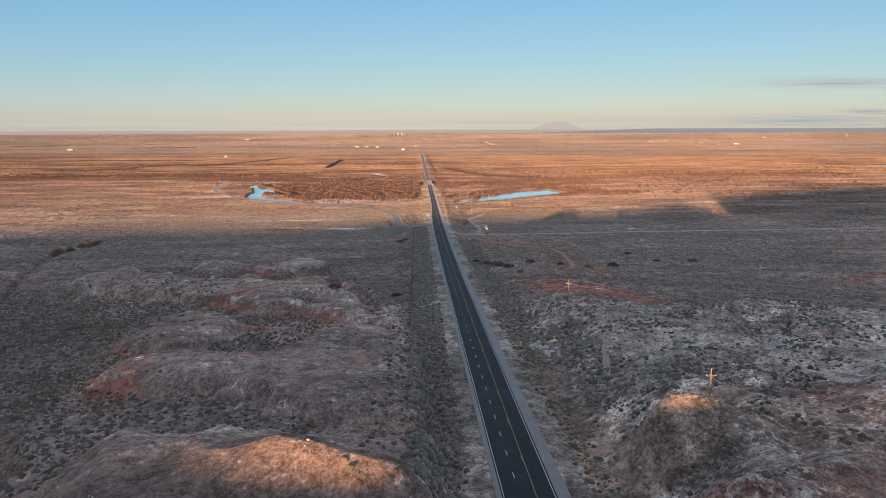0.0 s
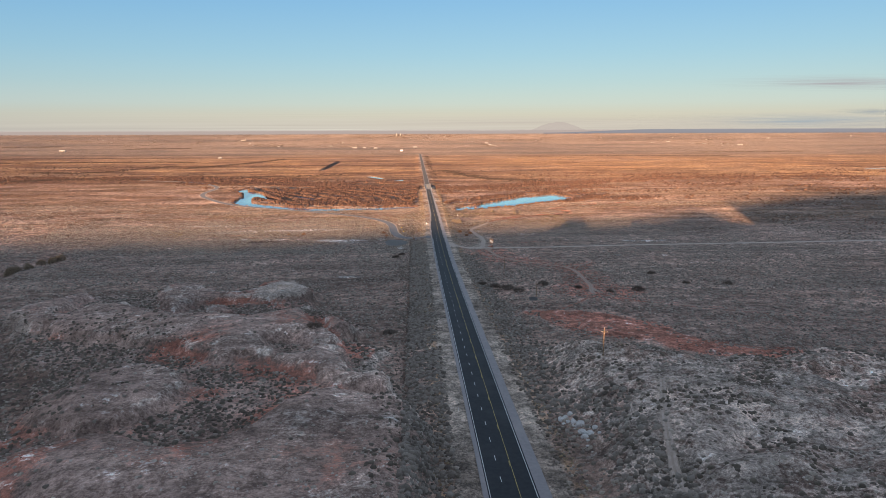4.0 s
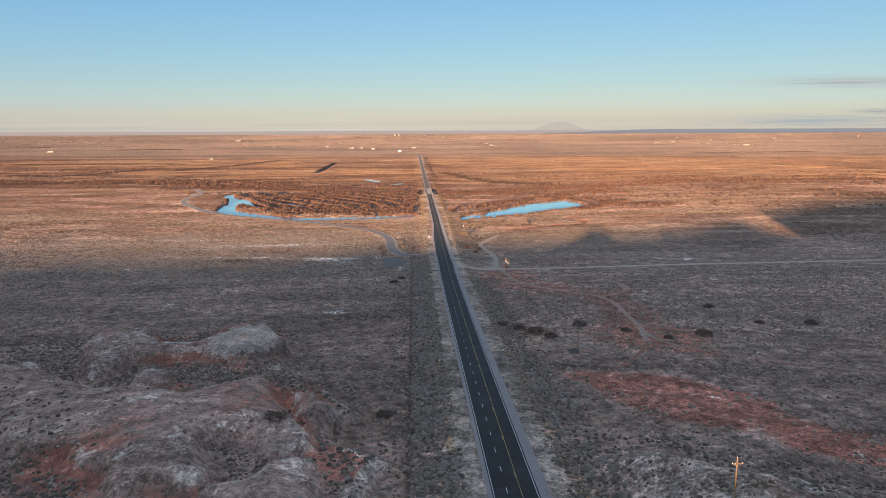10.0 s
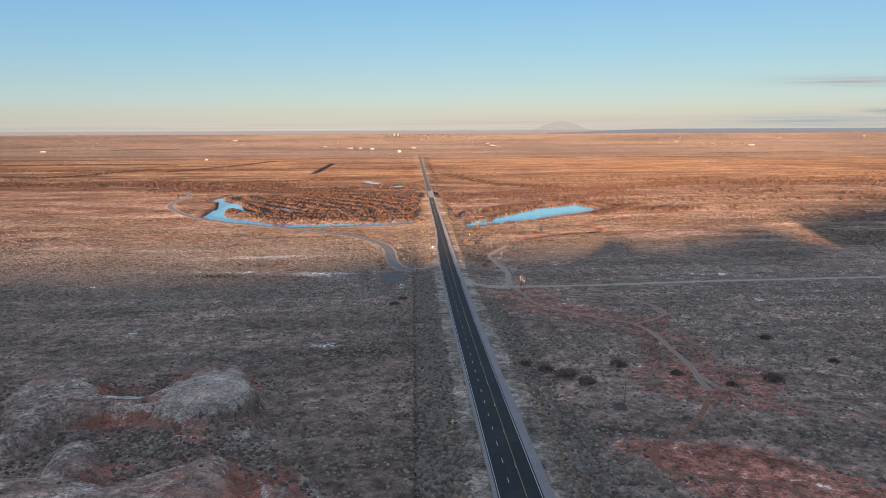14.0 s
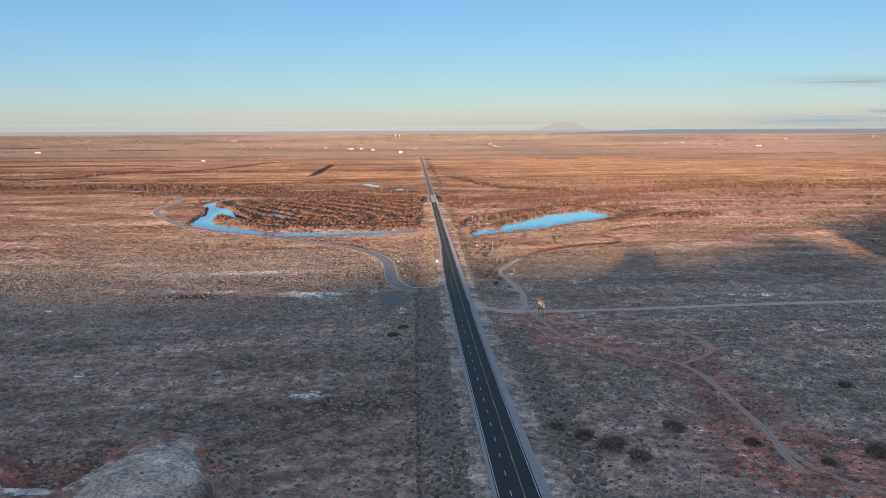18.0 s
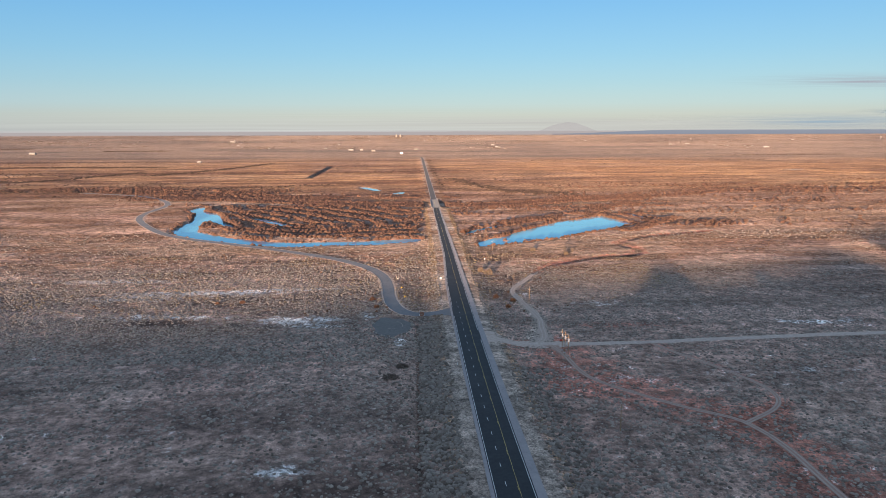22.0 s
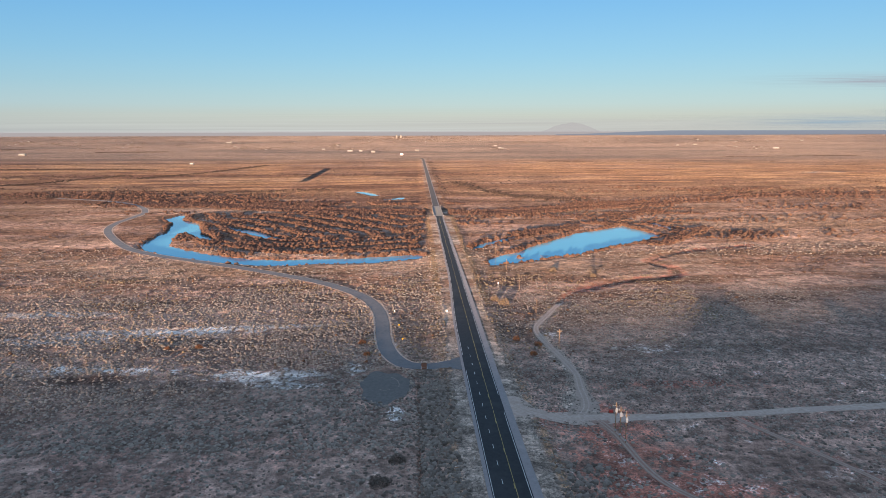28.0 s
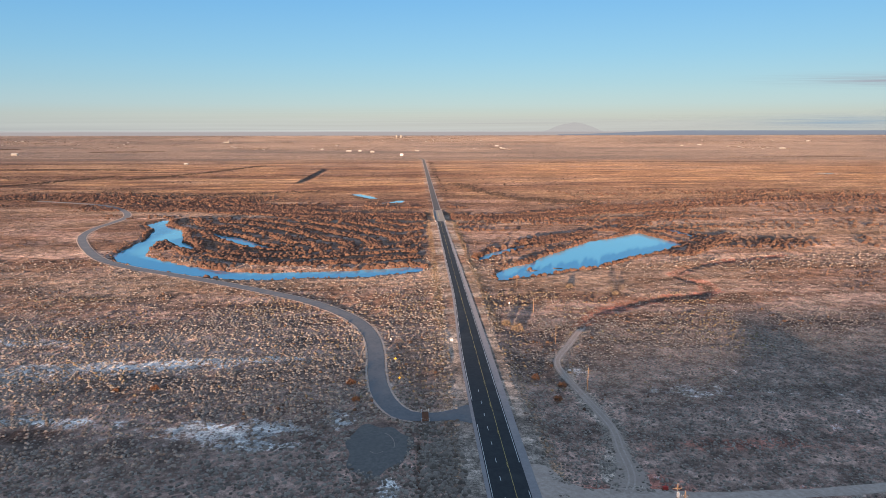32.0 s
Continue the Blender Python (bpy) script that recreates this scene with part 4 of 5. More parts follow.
ob = clumps("bank_brush", x[ok], y[ok], 1.2 + 1.8 * rng.random(ok.sum()) ** 1.6, 0.65, WILLOW, 5)
tagged(ob, "low brown brush crowding the river banks", "shrubs", kind="stuff")
x, y = spread(120000, -1100, 1250, 1120, 1950)
far = (x < -480) | (x > 360) | (y > 1540)
ok = far & clear(x, y) & (rng.random(len(x)) < 0.6 * willow_density(x, y))
ob = clumps("willow_thicket", x[ok], y[ok], 2.6 + 4.0 * rng.random(ok.sum()) ** 1.5, 0.55, WILLOW, 4)
tagged(ob, "dense reddish brush lining the river channel", "shrubs", kind="stuff")

x, y = spread(120000, -900, 950, 800, 1750)
k = step(0.0, 0.35, fbm(x * 0.3, y, 42, 4, 100)) * (0.25 + 0.5 * step(850, 1000, y)) * (0.5 + fbm(x, y, 12, 2, 101))
ok = clear(x, y) & (rng.random(len(x)) < k)
ob = clumps("dry_brush", x[ok], y[ok], 0.7 + 1.6 * rng.random(ok.sum()) ** 2, 0.7, DRYBRUSH, 3)
tagged(ob, "brown dry brush in streaks across the valley floor", "shrubs", kind="stuff")

# darker brush in the hollows and beside the road
x, y = spread(185000, -330, 300, 150, 1000)
strip = step(18, 13, np.abs(x + 22)) * step(13, 16, np.abs(x)) * 0.55 * step(2000, 300, y) + 0.8 * step(10, 5, np.abs(x - 24)) * step(330, 380, y) * step(660, 560, y) * (0.6 + 0.8 * fbm(x, y, 25, 2, 81))
low = step(0, -5, badland_dist(x, y)) * step(-0.12, -0.28, terrace(x, y)) + step(0, -8, hill_dist(x, y)) * step(0.5, 0.38, ridged(x, y, 95, 5, 23)) + 0.7 * step(8, 2, np.abs(hill_dist(x, y) - 8)) * (x > 0) + 0.75 * step(-2, -12, hill_dist(x, y)) * step(-0.05, 0.3, fbm(x, y, 16, 3, 84)) + 0.25 * step(-2, -12, badland_dist(x, y)) * step(0.1, -0.1, terrace(x, y)) * step(0.05, 0.4, fbm(x, y, 18, 3, 85)) + 0.6 * step(-110, -170, x) * step(480, 400, y)
ok = clear(x, y) & (rng.random(len(x)) < np.maximum(0.68 * strip, 0.9 * low))
ob = clumps("dark_brush", x[ok], y[ok], 0.5 + 1.3 * rng.random(ok.sum()) ** 1.6, 0.55, DARKBRUSH)
tagged(ob, "dark olive brush in hollows and beside the highway", "shrubs", kind="stuff")
x, y = spread(90000, -240, 260, 150, 590)
bw, he = badland_dist(x, y), hill_dist(x, y)
k = step(3, -2, bw) * (0.1 + 0.8 * step(-12, -2, bw) + 0.5 * step(0.5, 0.75, ridged(x, y, 62, 5, 13))) * step(-0.2, 0.3, fbm(x, y, 14, 3, 86)) + step(2, -8, he) * (0.15 + 0.5 * step(0.5, 0.75, ridged(x, y, 95, 5, 23))) * step(-0.1, 0.3, fbm(x, y, 14, 3, 87))
ok = (rng.random(len(x)) < 1.6 * k * (0.12 + 0.88 * step(215, 260, y))) & (np.abs(x) > 13)
ob = clumps("rubble", x[ok], y[ok], 0.2 + 0.8 * rng.random(ok.sum()) ** 3, 0.5, plain_material("pale_rubble", (0.36, 0.29, 0.24), (0.60, 0.53, 0.46), 2.5, 0.95), 4)
tagged(ob, "pale broken rock scattered on the eroded slopes", "rocks", kind="stuff")
x, y = spread(26000, -26, 20, 190, 1360)
k = step(5.0, 6.5, np.maximum(x - 8.6, road_side(y) - 2.6 - x)) * step(12, 8, np.maximum(x - 8.6, road_side(y) - 2.6 - x))
ok = clear(x, y) & (rng.random(len(x)) < 0.8 * k)
ob = clumps("verge_grass", x[ok], y[ok], rng.uniform(0.35, 0.8, ok.sum()), 0.6, GOLDBRUSH, 4)
tagged(ob, "dry yellow grass on the highway verge", "grass", kind="stuff")
x, y = spread(9000, -330, 160, 760, 1000)
ok = clear(x, y) & (rng.random(len(x)) < np.clip(0.25 + 1.6 * fbm(x, y, 40, 3, 83), 0, 1) * step(800, 850, y))
ob = clumps("rabbitbrush", x[ok], y[ok], rng.uniform(0.8, 1.6, ok.sum()), 0.7, GOLDBRUSH)
tagged(ob, "straw-yellow rabbitbrush glowing in the low sun", "shrubs", kind="stuff")


# ---------------------------------------------------------------- things
def part(name, bm, mat, parent, label=""):
    me = bpy.data.meshes.new(name)
    bm.to_mesh(me)
    bm.free()
    me.materials.append(mat)
    ob = new(name, me)
    ob.parent = parent
    if label:
        ob["label"] = label
    return ob


def thing(name, place, label, category, group=""):
    ob = new(name)
    ob.matrix_basis = pose(*place)
    return tagged(ob, label, category, group)


def box(bm, cx, cy, cz, sx, sy, sz, rz=0.0, bevel=0.0):
    r = bmesh.ops.create_cube(bm, size=1, matrix=Matrix.Translation((cx, cy, cz)) @ Matrix.Rotation(rz, 4, "Z") @ Matrix.Diagonal((sx, sy, sz, 1)))
    if bevel:
        bmesh.ops.bevel(bm, geom=list({e for v in r["verts"] for e in v.link_edges}), offset=bevel, segments=1, affect="EDGES")
    return r["verts"]


def rod(bm, a, b, r0, r1, sides=8):
    a, b = Vector(a), Vector(b)
    d = b - a
    m = Matrix.Translation((a + b) / 2) @ d.to_track_quat("Z", "Y").to_matrix().to_4x4()
    bmesh.ops.create_cone(bm, cap_ends=True, segments=sides, radius1=r0, radius2=r1, depth=d.length, matrix=m)


def one(fn, *args, **kw):
    bm = bmesh.new()
    fn(bm, *args, **kw)
    return bm


POLE_WOOD = plain_material("pole_wood", (0.24, 0.15, 0.085), (0.36, 0.24, 0.14), 0.4, 0.85, 0.01)
GREY_METAL = plain_material("transformer_grey", (0.42, 0.43, 0.44), (0.55, 0.56, 0.57), 0.5, 0.5)
CERAMIC = plain_material("pale_ceramic", (0.6, 0.6, 0.58), (0.7, 0.7, 0.68), 0.3, 0.3)
SIGN_YELLOW = plain_material("sign_yellow", (0.78, 0.52, 0.02), (0.85, 0.6, 0.05), 0.4, 0.5)
SIGN_WHITE = plain_material("sign_white", (0.75, 0.75, 0.74), (0.82, 0.82, 0.8), 0.4, 0.5)
STEEL = plain_material("galvanised_steel", (0.35, 0.36, 0.37), (0.5, 0.5, 0.5), 0.4, 0.45)
RUST = plain_material("rusty_steel", (0.13, 0.06, 0.035), (0.22, 0.10, 0.05), 0.5, 0.8)
RED_PAINT = plain_material("red_paint", (0.45, 0.05, 0.04), (0.55, 0.08, 0.06), 0.5, 0.6)
WIRE = plain_material("wire_metal", (0.10, 0.10, 0.10), (0.15, 0.15, 0.15), 0.5, 0.5)
ROCK = plain_material("pale_rock", (0.50, 0.47, 0.44), (0.72, 0.69, 0.66), 0.8, 0.9, 0.08, (0.44, 0.37, 0.33))
BARK = plain_material("grey_bark", (0.13, 0.10, 0.075), (0.22, 0.17, 0.13), 0.3, 0.9)
TWIG_RED = plant_material("rusty_twigs", [(0.24, 0.12, 0.07), (0.33, 0.17, 0.09), (0.28, 0.13, 0.08)])
TWIG_DARK = plant_material("brown_twigs", [(0.20, 0.155, 0.125), (0.31, 0.24, 0.195), (0.25, 0.195, 0.16)])
TWIG_GOLD = plant_material("tan_twigs", [(0.34, 0.25, 0.16), (0.40, 0.30, 0.20), (0.28, 0.20, 0.13)])


def utility_pole(x, y, height=10.5, z=None, transformer=False, tilt=0.0):
    p = thing("utility_pole", (x, y, (gz(x, y) if z is None else z) - 0.3, 0, tilt, 0), "weathered wooden utility pole with one crossarm beside the highway" if not transformer else
              "wooden utility pole carrying a grey transformer beside the dirt road", "utility pole", "power line along the highway")
    part("pole", one(rod, (0, 0, 0), (0, 0, height), 0.19, 0.12, 10), POLE_WOOD, p)
    arm = part("crossarm", one(box, 0, -0.18, height - 1.3, 2.5, 0.12, 0.14, 0, 0.01), POLE_WOOD, p)
    for dx in (-1.12, -0.55, 1.12):
        part("insulator", one(rod, (dx, -0.18, height - 1.23), (dx, -0.18, height - 0.98), 0.07, 0.05), CERAMIC, arm)
    part("insulator", one(rod, (0, 0, height), (0, 0, height + 0.25), 0.08, 0.05), CERAMIC, p)
    for s in (-1, 1):
        part("brace", one(rod, (0, -0.2, height - 2.1), (s * 0.7, -0.2, height - 1.36), 0.03, 0.03, 6), STEEL, p)
    if transformer:
        bm = one(rod, (0, -0.62, height - 3.6), (0, -0.62, height - 2.2), 0.42, 0.42, 14)
        rod(bm, (0, -0.62, height - 2.2), (0, -0.62, height - 2.1), 0.42, 0.3, 14)
        can = part("transformer", bm, GREY_METAL, p, "grey cylindrical transformer can")
        for dx in (-0.15, 0.15):
            part("bushing", one(rod, (dx, -0.62, height - 2.1), (dx, -0.62, height - 1.75), 0.06, 0.04), CERAMIC, can)
        part("bracket", one(box, 0, -0.25, height - 2.9, 0.3, 0.3, 0.5), STEEL, p)
        part("meter_box", one(box, 0.0, -0.22, 1.5, 0.4, 0.2, 0.6, 0, 0.02), GREY_METAL, p)
    return p


LINE = [(44.5, 152), (44.6, 215), (42.0, 352), (47.0, 508), (44.7, 630), (44.0, 714), (44.0, 822), (43.5, 885), (42.5, 946), (43.0, 1017), (42.8, 1085), (42.5, 1155), (42, 1300), (42, 1390)]
poles = []
for i, (x, y) in enumerate(LINE):
    if i == 5:
        for dx, dy in ((0, 10), (0.5, 6), (1.0, 1)):
            utility_pole(x + dx, y + dy, 12.2, transformer=True)
    else:
        utility_pole(x, y, 9.2 if y > 900 else 10.6, tilt=(0.6, -0.5, 0.3)[i % 3])
bm = bmesh.new()
for (x0, y0), (x1, y1) in zip(LINE, LINE[1:]):
    za, zb = gz(x0, y0) + (9.0 if y0 > 900 else 9.2), gz(x1, y1) + (9.0 if y1 > 900 else 9.2)
    for dx in (-1.1, 1.1):
        last = None
        for k in range(9):
            t = k / 8
            q = (x0 + (x1 - x0) * t + dx, y0 + (y1 - y0) * t, za + (zb - za) * t - 4 * 1.2 * t * (1 - t))
            if last:
                rod(bm, last, q, 0.012, 0.012, 4)
            last = q
wires = new("power_wires", bpy.data.meshes.new("power_wires"))
bm.to_mesh(wires.data)
bm.free()
wires.data.materials.append(WIRE)
tagged(wires, "thin dark power wires sagging between wooden poles", "wires")


def warning_sign(x, y):
    p = thing("warning_sign", (x, y, gz(x, y) - 0.2, 0, 0, 0), "yellow diamond warning sign on a steel post beside the side road", "road sign", "yellow signs on the side road")
    part("post", one(rod, (0, 0, 0), (0, 0, 2.6), 0.04, 0.04), STEEL, p)
    bm = one(box, 0, -0.05, 2.5, 0.85, 0.03, 0.85, 0, 0.006)
    bmesh.ops.rotate(bm, verts=bm.verts, cent=(0, -0.05, 2.5), matrix=Matrix.Rotation(radians(45), 3, "Y"))
    part("panel", bm, SIGN_YELLOW, p, "yellow diamond panel")


for q in ((-40, 860), (-37.5, 835)):
    warning_sign(*q)


def sign_board(x, y, w, h, up, label):
    p = thing("road_sign", (x, y, gz(x, y) - 0.2, 0, 0, 0), label, "road sign")
    for s in (-1, 1):
        part("post", one(box, s * w * 0.35, 0, up / 2 + 0.2, 0.08, 0.08, up + 0.4), STEEL, p)
    part("panel", one(box, 0, -0.07, up, w, 0.03, h, 0, 0.01), SIGN_WHITE, p)


sign_board(-11.5, 884, 1.3, 1.3, 2.2, "white square sign facing the highway on two posts")
sign_board(-43.5, 893, 0.7, 0.8, 1.6, "small white sign beside the side road")
sign_board(29, 957, 0.8, 1.2, 3.6, "tall narrow white sign near the pond")
sign_board(-92, 3497, 14, 8, 5, "large pale billboard far along the highway")


def delineator(x, y):
    p = thing("road_marker", (x, y, gz(x, y) - 0.1, 0, 0, 0), "slim white roadside marker post with a reflector", "marker post", "marker posts along the highway")
    part("post", one(box, 0, 0, 0.65, 0.1, 0.04, 1.3, 0, 0.01), SIGN_WHITE, p)
    part("reflector", one(box, 0, -0.03, 1.15, 0.08, 0.02, 0.12), SIGN_YELLOW, p)
    return p


marker = delineator(-11.2, 330)
for x, y in ((-10.8, 560), (10.4, 655), (-10.8, 700), (10.6, 905), (-7.6, 1010), (-7.5, 1120), (8.0, 1060), (8.0, 1180), (-7.4, 1230), (8.0, 1300), (-7.5, 1560), (8.2, 1560), (8.2, 1680), (8.2, 1820)):
    copy_thing(marker, pose(x, y, gz(x, y) - 0.1))

# cattle guard across the side road
guard = thing("cattle_guard", (-26.5, 797.2, gz(-26.5, 797.2) + 0.04), "steel cattle guard with white wing posts across the side road", "cattle guard")
part("pit", one(box, 0, 0, 0.05, 2.6, 8.4, 0.1), RUST, guard)
for i in range(9):
    part("rail", one(rod, (-1.15 + i * 0.29, -4.1, 0.16), (-1.15 + i * 0.29, 4.1, 0.16), 0.06, 0.06, 6), RUST, guard)
for sx in (-1.4, 1.4):
    for sy in (-4.3, 4.3):
        part("wing_post", one(rod, (sx, sy, 0), (sx, sy, 1.4), 0.07, 0.06), SIGN_WHITE, guard)
for sy in (-4.3, 4.3):
    part("wing_rail", one(rod, (-1.4, sy, 1.3), (1.4, sy, 0.5), 0.03, 0.03), STEEL, guard)

# open-topped pen of pale panels near the pole
pen = thing("wall_ruin", (45.0, 506.5, gz(45, 506.5) - 0.1, 0, 0, 8), "small roofless pale block pump house with red pipework inside", "hut")
for cx, cy, sx, sy in ((0, -1.3, 4.2, 0.22), (0, 1.3, 4.2, 0.22), (-2.0, 0, 0.22, 2.4), (2.0, 0, 0.22, 2.4)):
    part("wall", one(box, cx, cy, 0.85, sx, sy, 1.7, 0, 0.02), CONCRETE, pen)
part("floor_slab", one(box, 0, 0, 0.1, 3.8, 2.4, 0.2), CONCRETE, pen)
part("tank", one(rod, (-1.2, 0, 0.75), (1.2, 0, 0.75), 0.5, 0.5, 12), RED_PAINT, pen, "rust-red steel tank")
part("pipe", one(rod, (1.2, 0.6, 0.3), (1.2, 0.6, 1.9), 0.09, 0.09), RED_PAINT, pen)

# red machine beside the transformer poles
pump = thing("pump_engine", (47.5, 741, gz(47.5, 741)), "small red pump engine on skids beside the poles", "machine")
part("engine", one(box, 0, 0, 0.9, 1.5, 1.0, 0.9, 0, 0.08), RED_PAINT, pump)
part("skid", one(box, 0, 0, 0.25, 2.0, 1.2, 0.4, 0, 0.03), RUST, pump)
part("exhaust", one(rod, (0.4, 0, 1.3), (0.4, 0, 1.9), 0.06, 0.06), RUST, pump)


def boulder(x, y, size, seed):
    r = random.Random(seed)
    bm = bmesh.new()
    bmesh.ops.create_icosphere(bm, subdivisions=2, radius=0.5)
    sx, sy, sz = r.uniform(0.8, 1.3), r.uniform(0.7, 1.1), r.uniform(0.5, 0.8)
    for v in bm.verts:
        k = 1 + 0.35 * noise.noise(v.co * 2.1 + Vector((seed * 3.7, 0, 0)))
        v.co = Vector((v.co.x * sx * k, v.co.y * sy * k, max(v.co.z, -0.3) * sz * k)) * size
    me = bpy.data.meshes.new("boulder")
    bm.to_mesh(me)
    bm.free()
    me.materials.append(ROCK)
    ob = new("boulder", me)
    ob.matrix_basis = pose(x, y, gz(x, y) + 0.12 * size, 0, 0, r.uniform(0, 360))
    return tagged(ob, "pale broken boulder in a rock pile on the slope", "rock", "rock pile on the slope")


rr = random.Random(5)
for i in range(34):
    a = rr.random()
    boulder(21.5 + 4.5 * a + rr.gauss(0, 2.0), 321 - 18 * a + rr.gauss(0, 2.2), rr.uniform(0.7, 2.3), i)
for i in range(26):
    boulder(rr.uniform(16, 34), rr.uniform(380, 480), rr.uniform(0.3, 0.9), 50 + i)


def shrub(x, y, radius, height, mat, label, seed, bare=False, category="shrub"):
    r = np.random.default_rng(seed)
    p = thing("tree" if bare else "shrub", (x, y, gz(x, y) - 0.15), label, category)
    bm = bmesh.new()
    tips = []
    for i in range(11 if not bare else 16):
        a, lean = r.uniform(0, 6.28), r.uniform(0.15, 0.95)
        tip = Vector((math.cos(a) * radius * lean, math.sin(a) * radius * lean, height * (1.02 - 0.45 * lean * lean)))
        base = tip * 0.08
        base.z = 0
        mid_p = base.lerp(tip, 0.5) + Vector((0, 0, height * 0.08))
        rod(bm, base, mid_p, 0.05, 0.035, 5)
        rod(bm, mid_p, tip, 0.035, 0.012, 5)
        tips += [mid_p, tip]
    part("stems", bm, BARK, p)
    n = 520 if not bare else 240
    u = r.normal(size=(n, 3))
    u /= np.linalg.norm(u, axis=1)[:, None]
    rad = r.uniform(0.45, 1.0, n) ** 0.6 * (1 + 0.3 * np.sin(3 * np.arctan2(u[:, 1], u[:, 0]) + seed) * 0.6)
    c = np.stack([u[:, 0] * radius * rad, u[:, 1] * radius * rad, np.abs(u[:, 2]) * height * rad * 0.95 + 0.12 * height], 1)
    d = u * [1, 1, 0.6] + [0, 0, 0.7]
    d = d / np.linalg.norm(d, axis=1)[:, None] * r.uniform(0.25, 0.6, (n, 1)) * (0.5 + 0.25 * radius)
    w = np.cross(d, r.normal(size=(n, 3)))
    w = w / np.linalg.norm(w, axis=1)[:, None] * r.uniform(0.05, 0.16, (n, 1)) * (0.6 + 0.25 * radius)
    w2 = np.cross(d, w)
    w2 = w2 / np.linalg.norm(w2, axis=1)[:, None] * np.linalg.norm(w, axis=1)[:, None]
    v = np.stack([c - w, c + w, c + w2, c + d], 1).reshape(-1, 3)
    f = (np.array([(0, 1, 3), (1, 2, 3), (2, 0, 3), (0, 2, 1)])[None] + 4 * np.arange(n)[:, None, None]).reshape(-1, 3)
    mesh_object("crown", v, f, mat, p)
    return p


for i, (x, y, r, h) in enumerate(((35, 547, 4.6, 3.2), (28, 556, 3.4, 2.6), (41, 538, 3.6, 2.6), (61, 560, 3.9, 3.0), (118, 536, 4.2, 3.0), (82, 546, 2.8, 1.9), (187, 557, 3.4, 2.4), (20, 562, 2.8, 2.0),
                                  (-42, 690, 3.6, 2.0), (-37, 705, 3.0, 1.8), (150, 600, 3.0, 2.0), (98, 530, 2.4, 1.6), (160, 560, 2.6, 1.8), (-70, 415, 3.6, 2.0), (-38, 440, 3.2, 1.8))):
    shrub(x, y, r, h, TWIG_DARK, "large dark leafless shrub standing above the sagebrush", 100 + i)
for i, (x, y, r, h) in enumerate(((24, 835, 1.9, 2.6), (34, 826, 1.9, 2.4), (29, 812, 1.8, 2.0), (-59, 834, 2.0, 2.2), (-144, 832, 1.8, 1.8), (-160, 831, 1.4, 1.4), (-55, 815, 1.8, 1.7))):
    shrub(x, y, r, h, TWIG_RED, "rusty reddish leafless shrub beside the track", 200 + i)
for i, (x, y, r, h) in enumerate(((27, 908, 3.6, 4.6), (22, 918, 2.6, 3.4), (80, 1010, 2.6, 3.0), (107, 990, 2.2, 2.4))):
    shrub(x, y, r, h, TWIG_GOLD, "tall tan leafless shrub catching the low sun", 300 + i)
for i, (x, y, r, h) in enumerate(((107, 997, 3.0, 7.5), (116, 1003, 2.0, 4.0), (26, 1130, 4.0, 6.0), (22, 1122, 3.0, 5.0), (-60, 1330, 4.0, 5.5), (-32, 1140, 4.0, 5.5))):
    shrub(x, y, r, h, TWIG_DARK if i < 2 else TWIG_RED, "bare upright tree with thin branches near the pond" if i < 2 else "reddish bare willow tree near the river", 400 + i, True, "tree")

for i in range(12):
    shrub(-338 - 8 * math.sin(i * 0.5) + (i % 3) * 2.5, 638 + 5.2 * i, 2.8 + 0.3 * (i % 4), 4.3 + 0.5 * (i % 3), TWIG_GOLD, "tan leafless bush on the creek bank catching sun", 500 + i)

# ---------------------------------------------------------------- bridge
bridge = thing("bridge", (0, 1412, 0), "low concrete road bridge with pale worn deck over the river channel", "bridge")
part("deck", one(box, 0, 0, -0.35, 12.6, 112, 0.86), CONCRETE, bridge, "pale grey worn concrete deck")
for sx in (-6.1, 6.1):
    part("parapet", one(box, sx, 0, 0.38, 0.35, 112, 0.7, 0, 0.04), CONCRETE, bridge)
    for sy in (-56.6, 56.6):
        part("end_post", one(box, sx, sy, 0.5, 0.5, 1.0, 1.3, 0, 0.05), SIGN_WHITE, bridge)
for sy in (-30, 0, 30):
    for sx in (-5, 0, 5):
        part("pier", one(rod, (sx, sy, -6.5), (sx, sy, -0.7), 0.5, 0.5, 10), CONCRETE, bridge)
for sy in (-55, 55):
    part("abutment", one(box, 0, sy, -3, 13.2, 2.0, 5), CONCRETE, bridge)
part("centre_line", one(box, 0, 0, 0.09, 0.14, 112, 0.01), YELLOW, bridge)

# ---------------------------------------------------------------- far farms and town
PALE_WALL = plain_material("pale_siding", (0.32, 0.295, 0.265), (0.42, 0.39, 0.35), 2.0, 0.7)
TAN_WALL = plain_material("tan_siding", (0.40, 0.32, 0.24), (0.5, 0.41, 0.32), 2.0, 0.8)
DARK_ROOF = plain_material("dark_roof", (0.10, 0.08, 0.07), (0.16, 0.13, 0.11), 1.5, 0.8)
TIN_ROOF = plain_material("tin_roof", (0.38, 0.38, 0.37), (0.48, 0.47, 0.45), 2.0, 0.6)
GLASS_DARK = plain_material("window_glass", (0.03, 0.035, 0.04), (0.05, 0.055, 0.06), 1.0, 0.15)


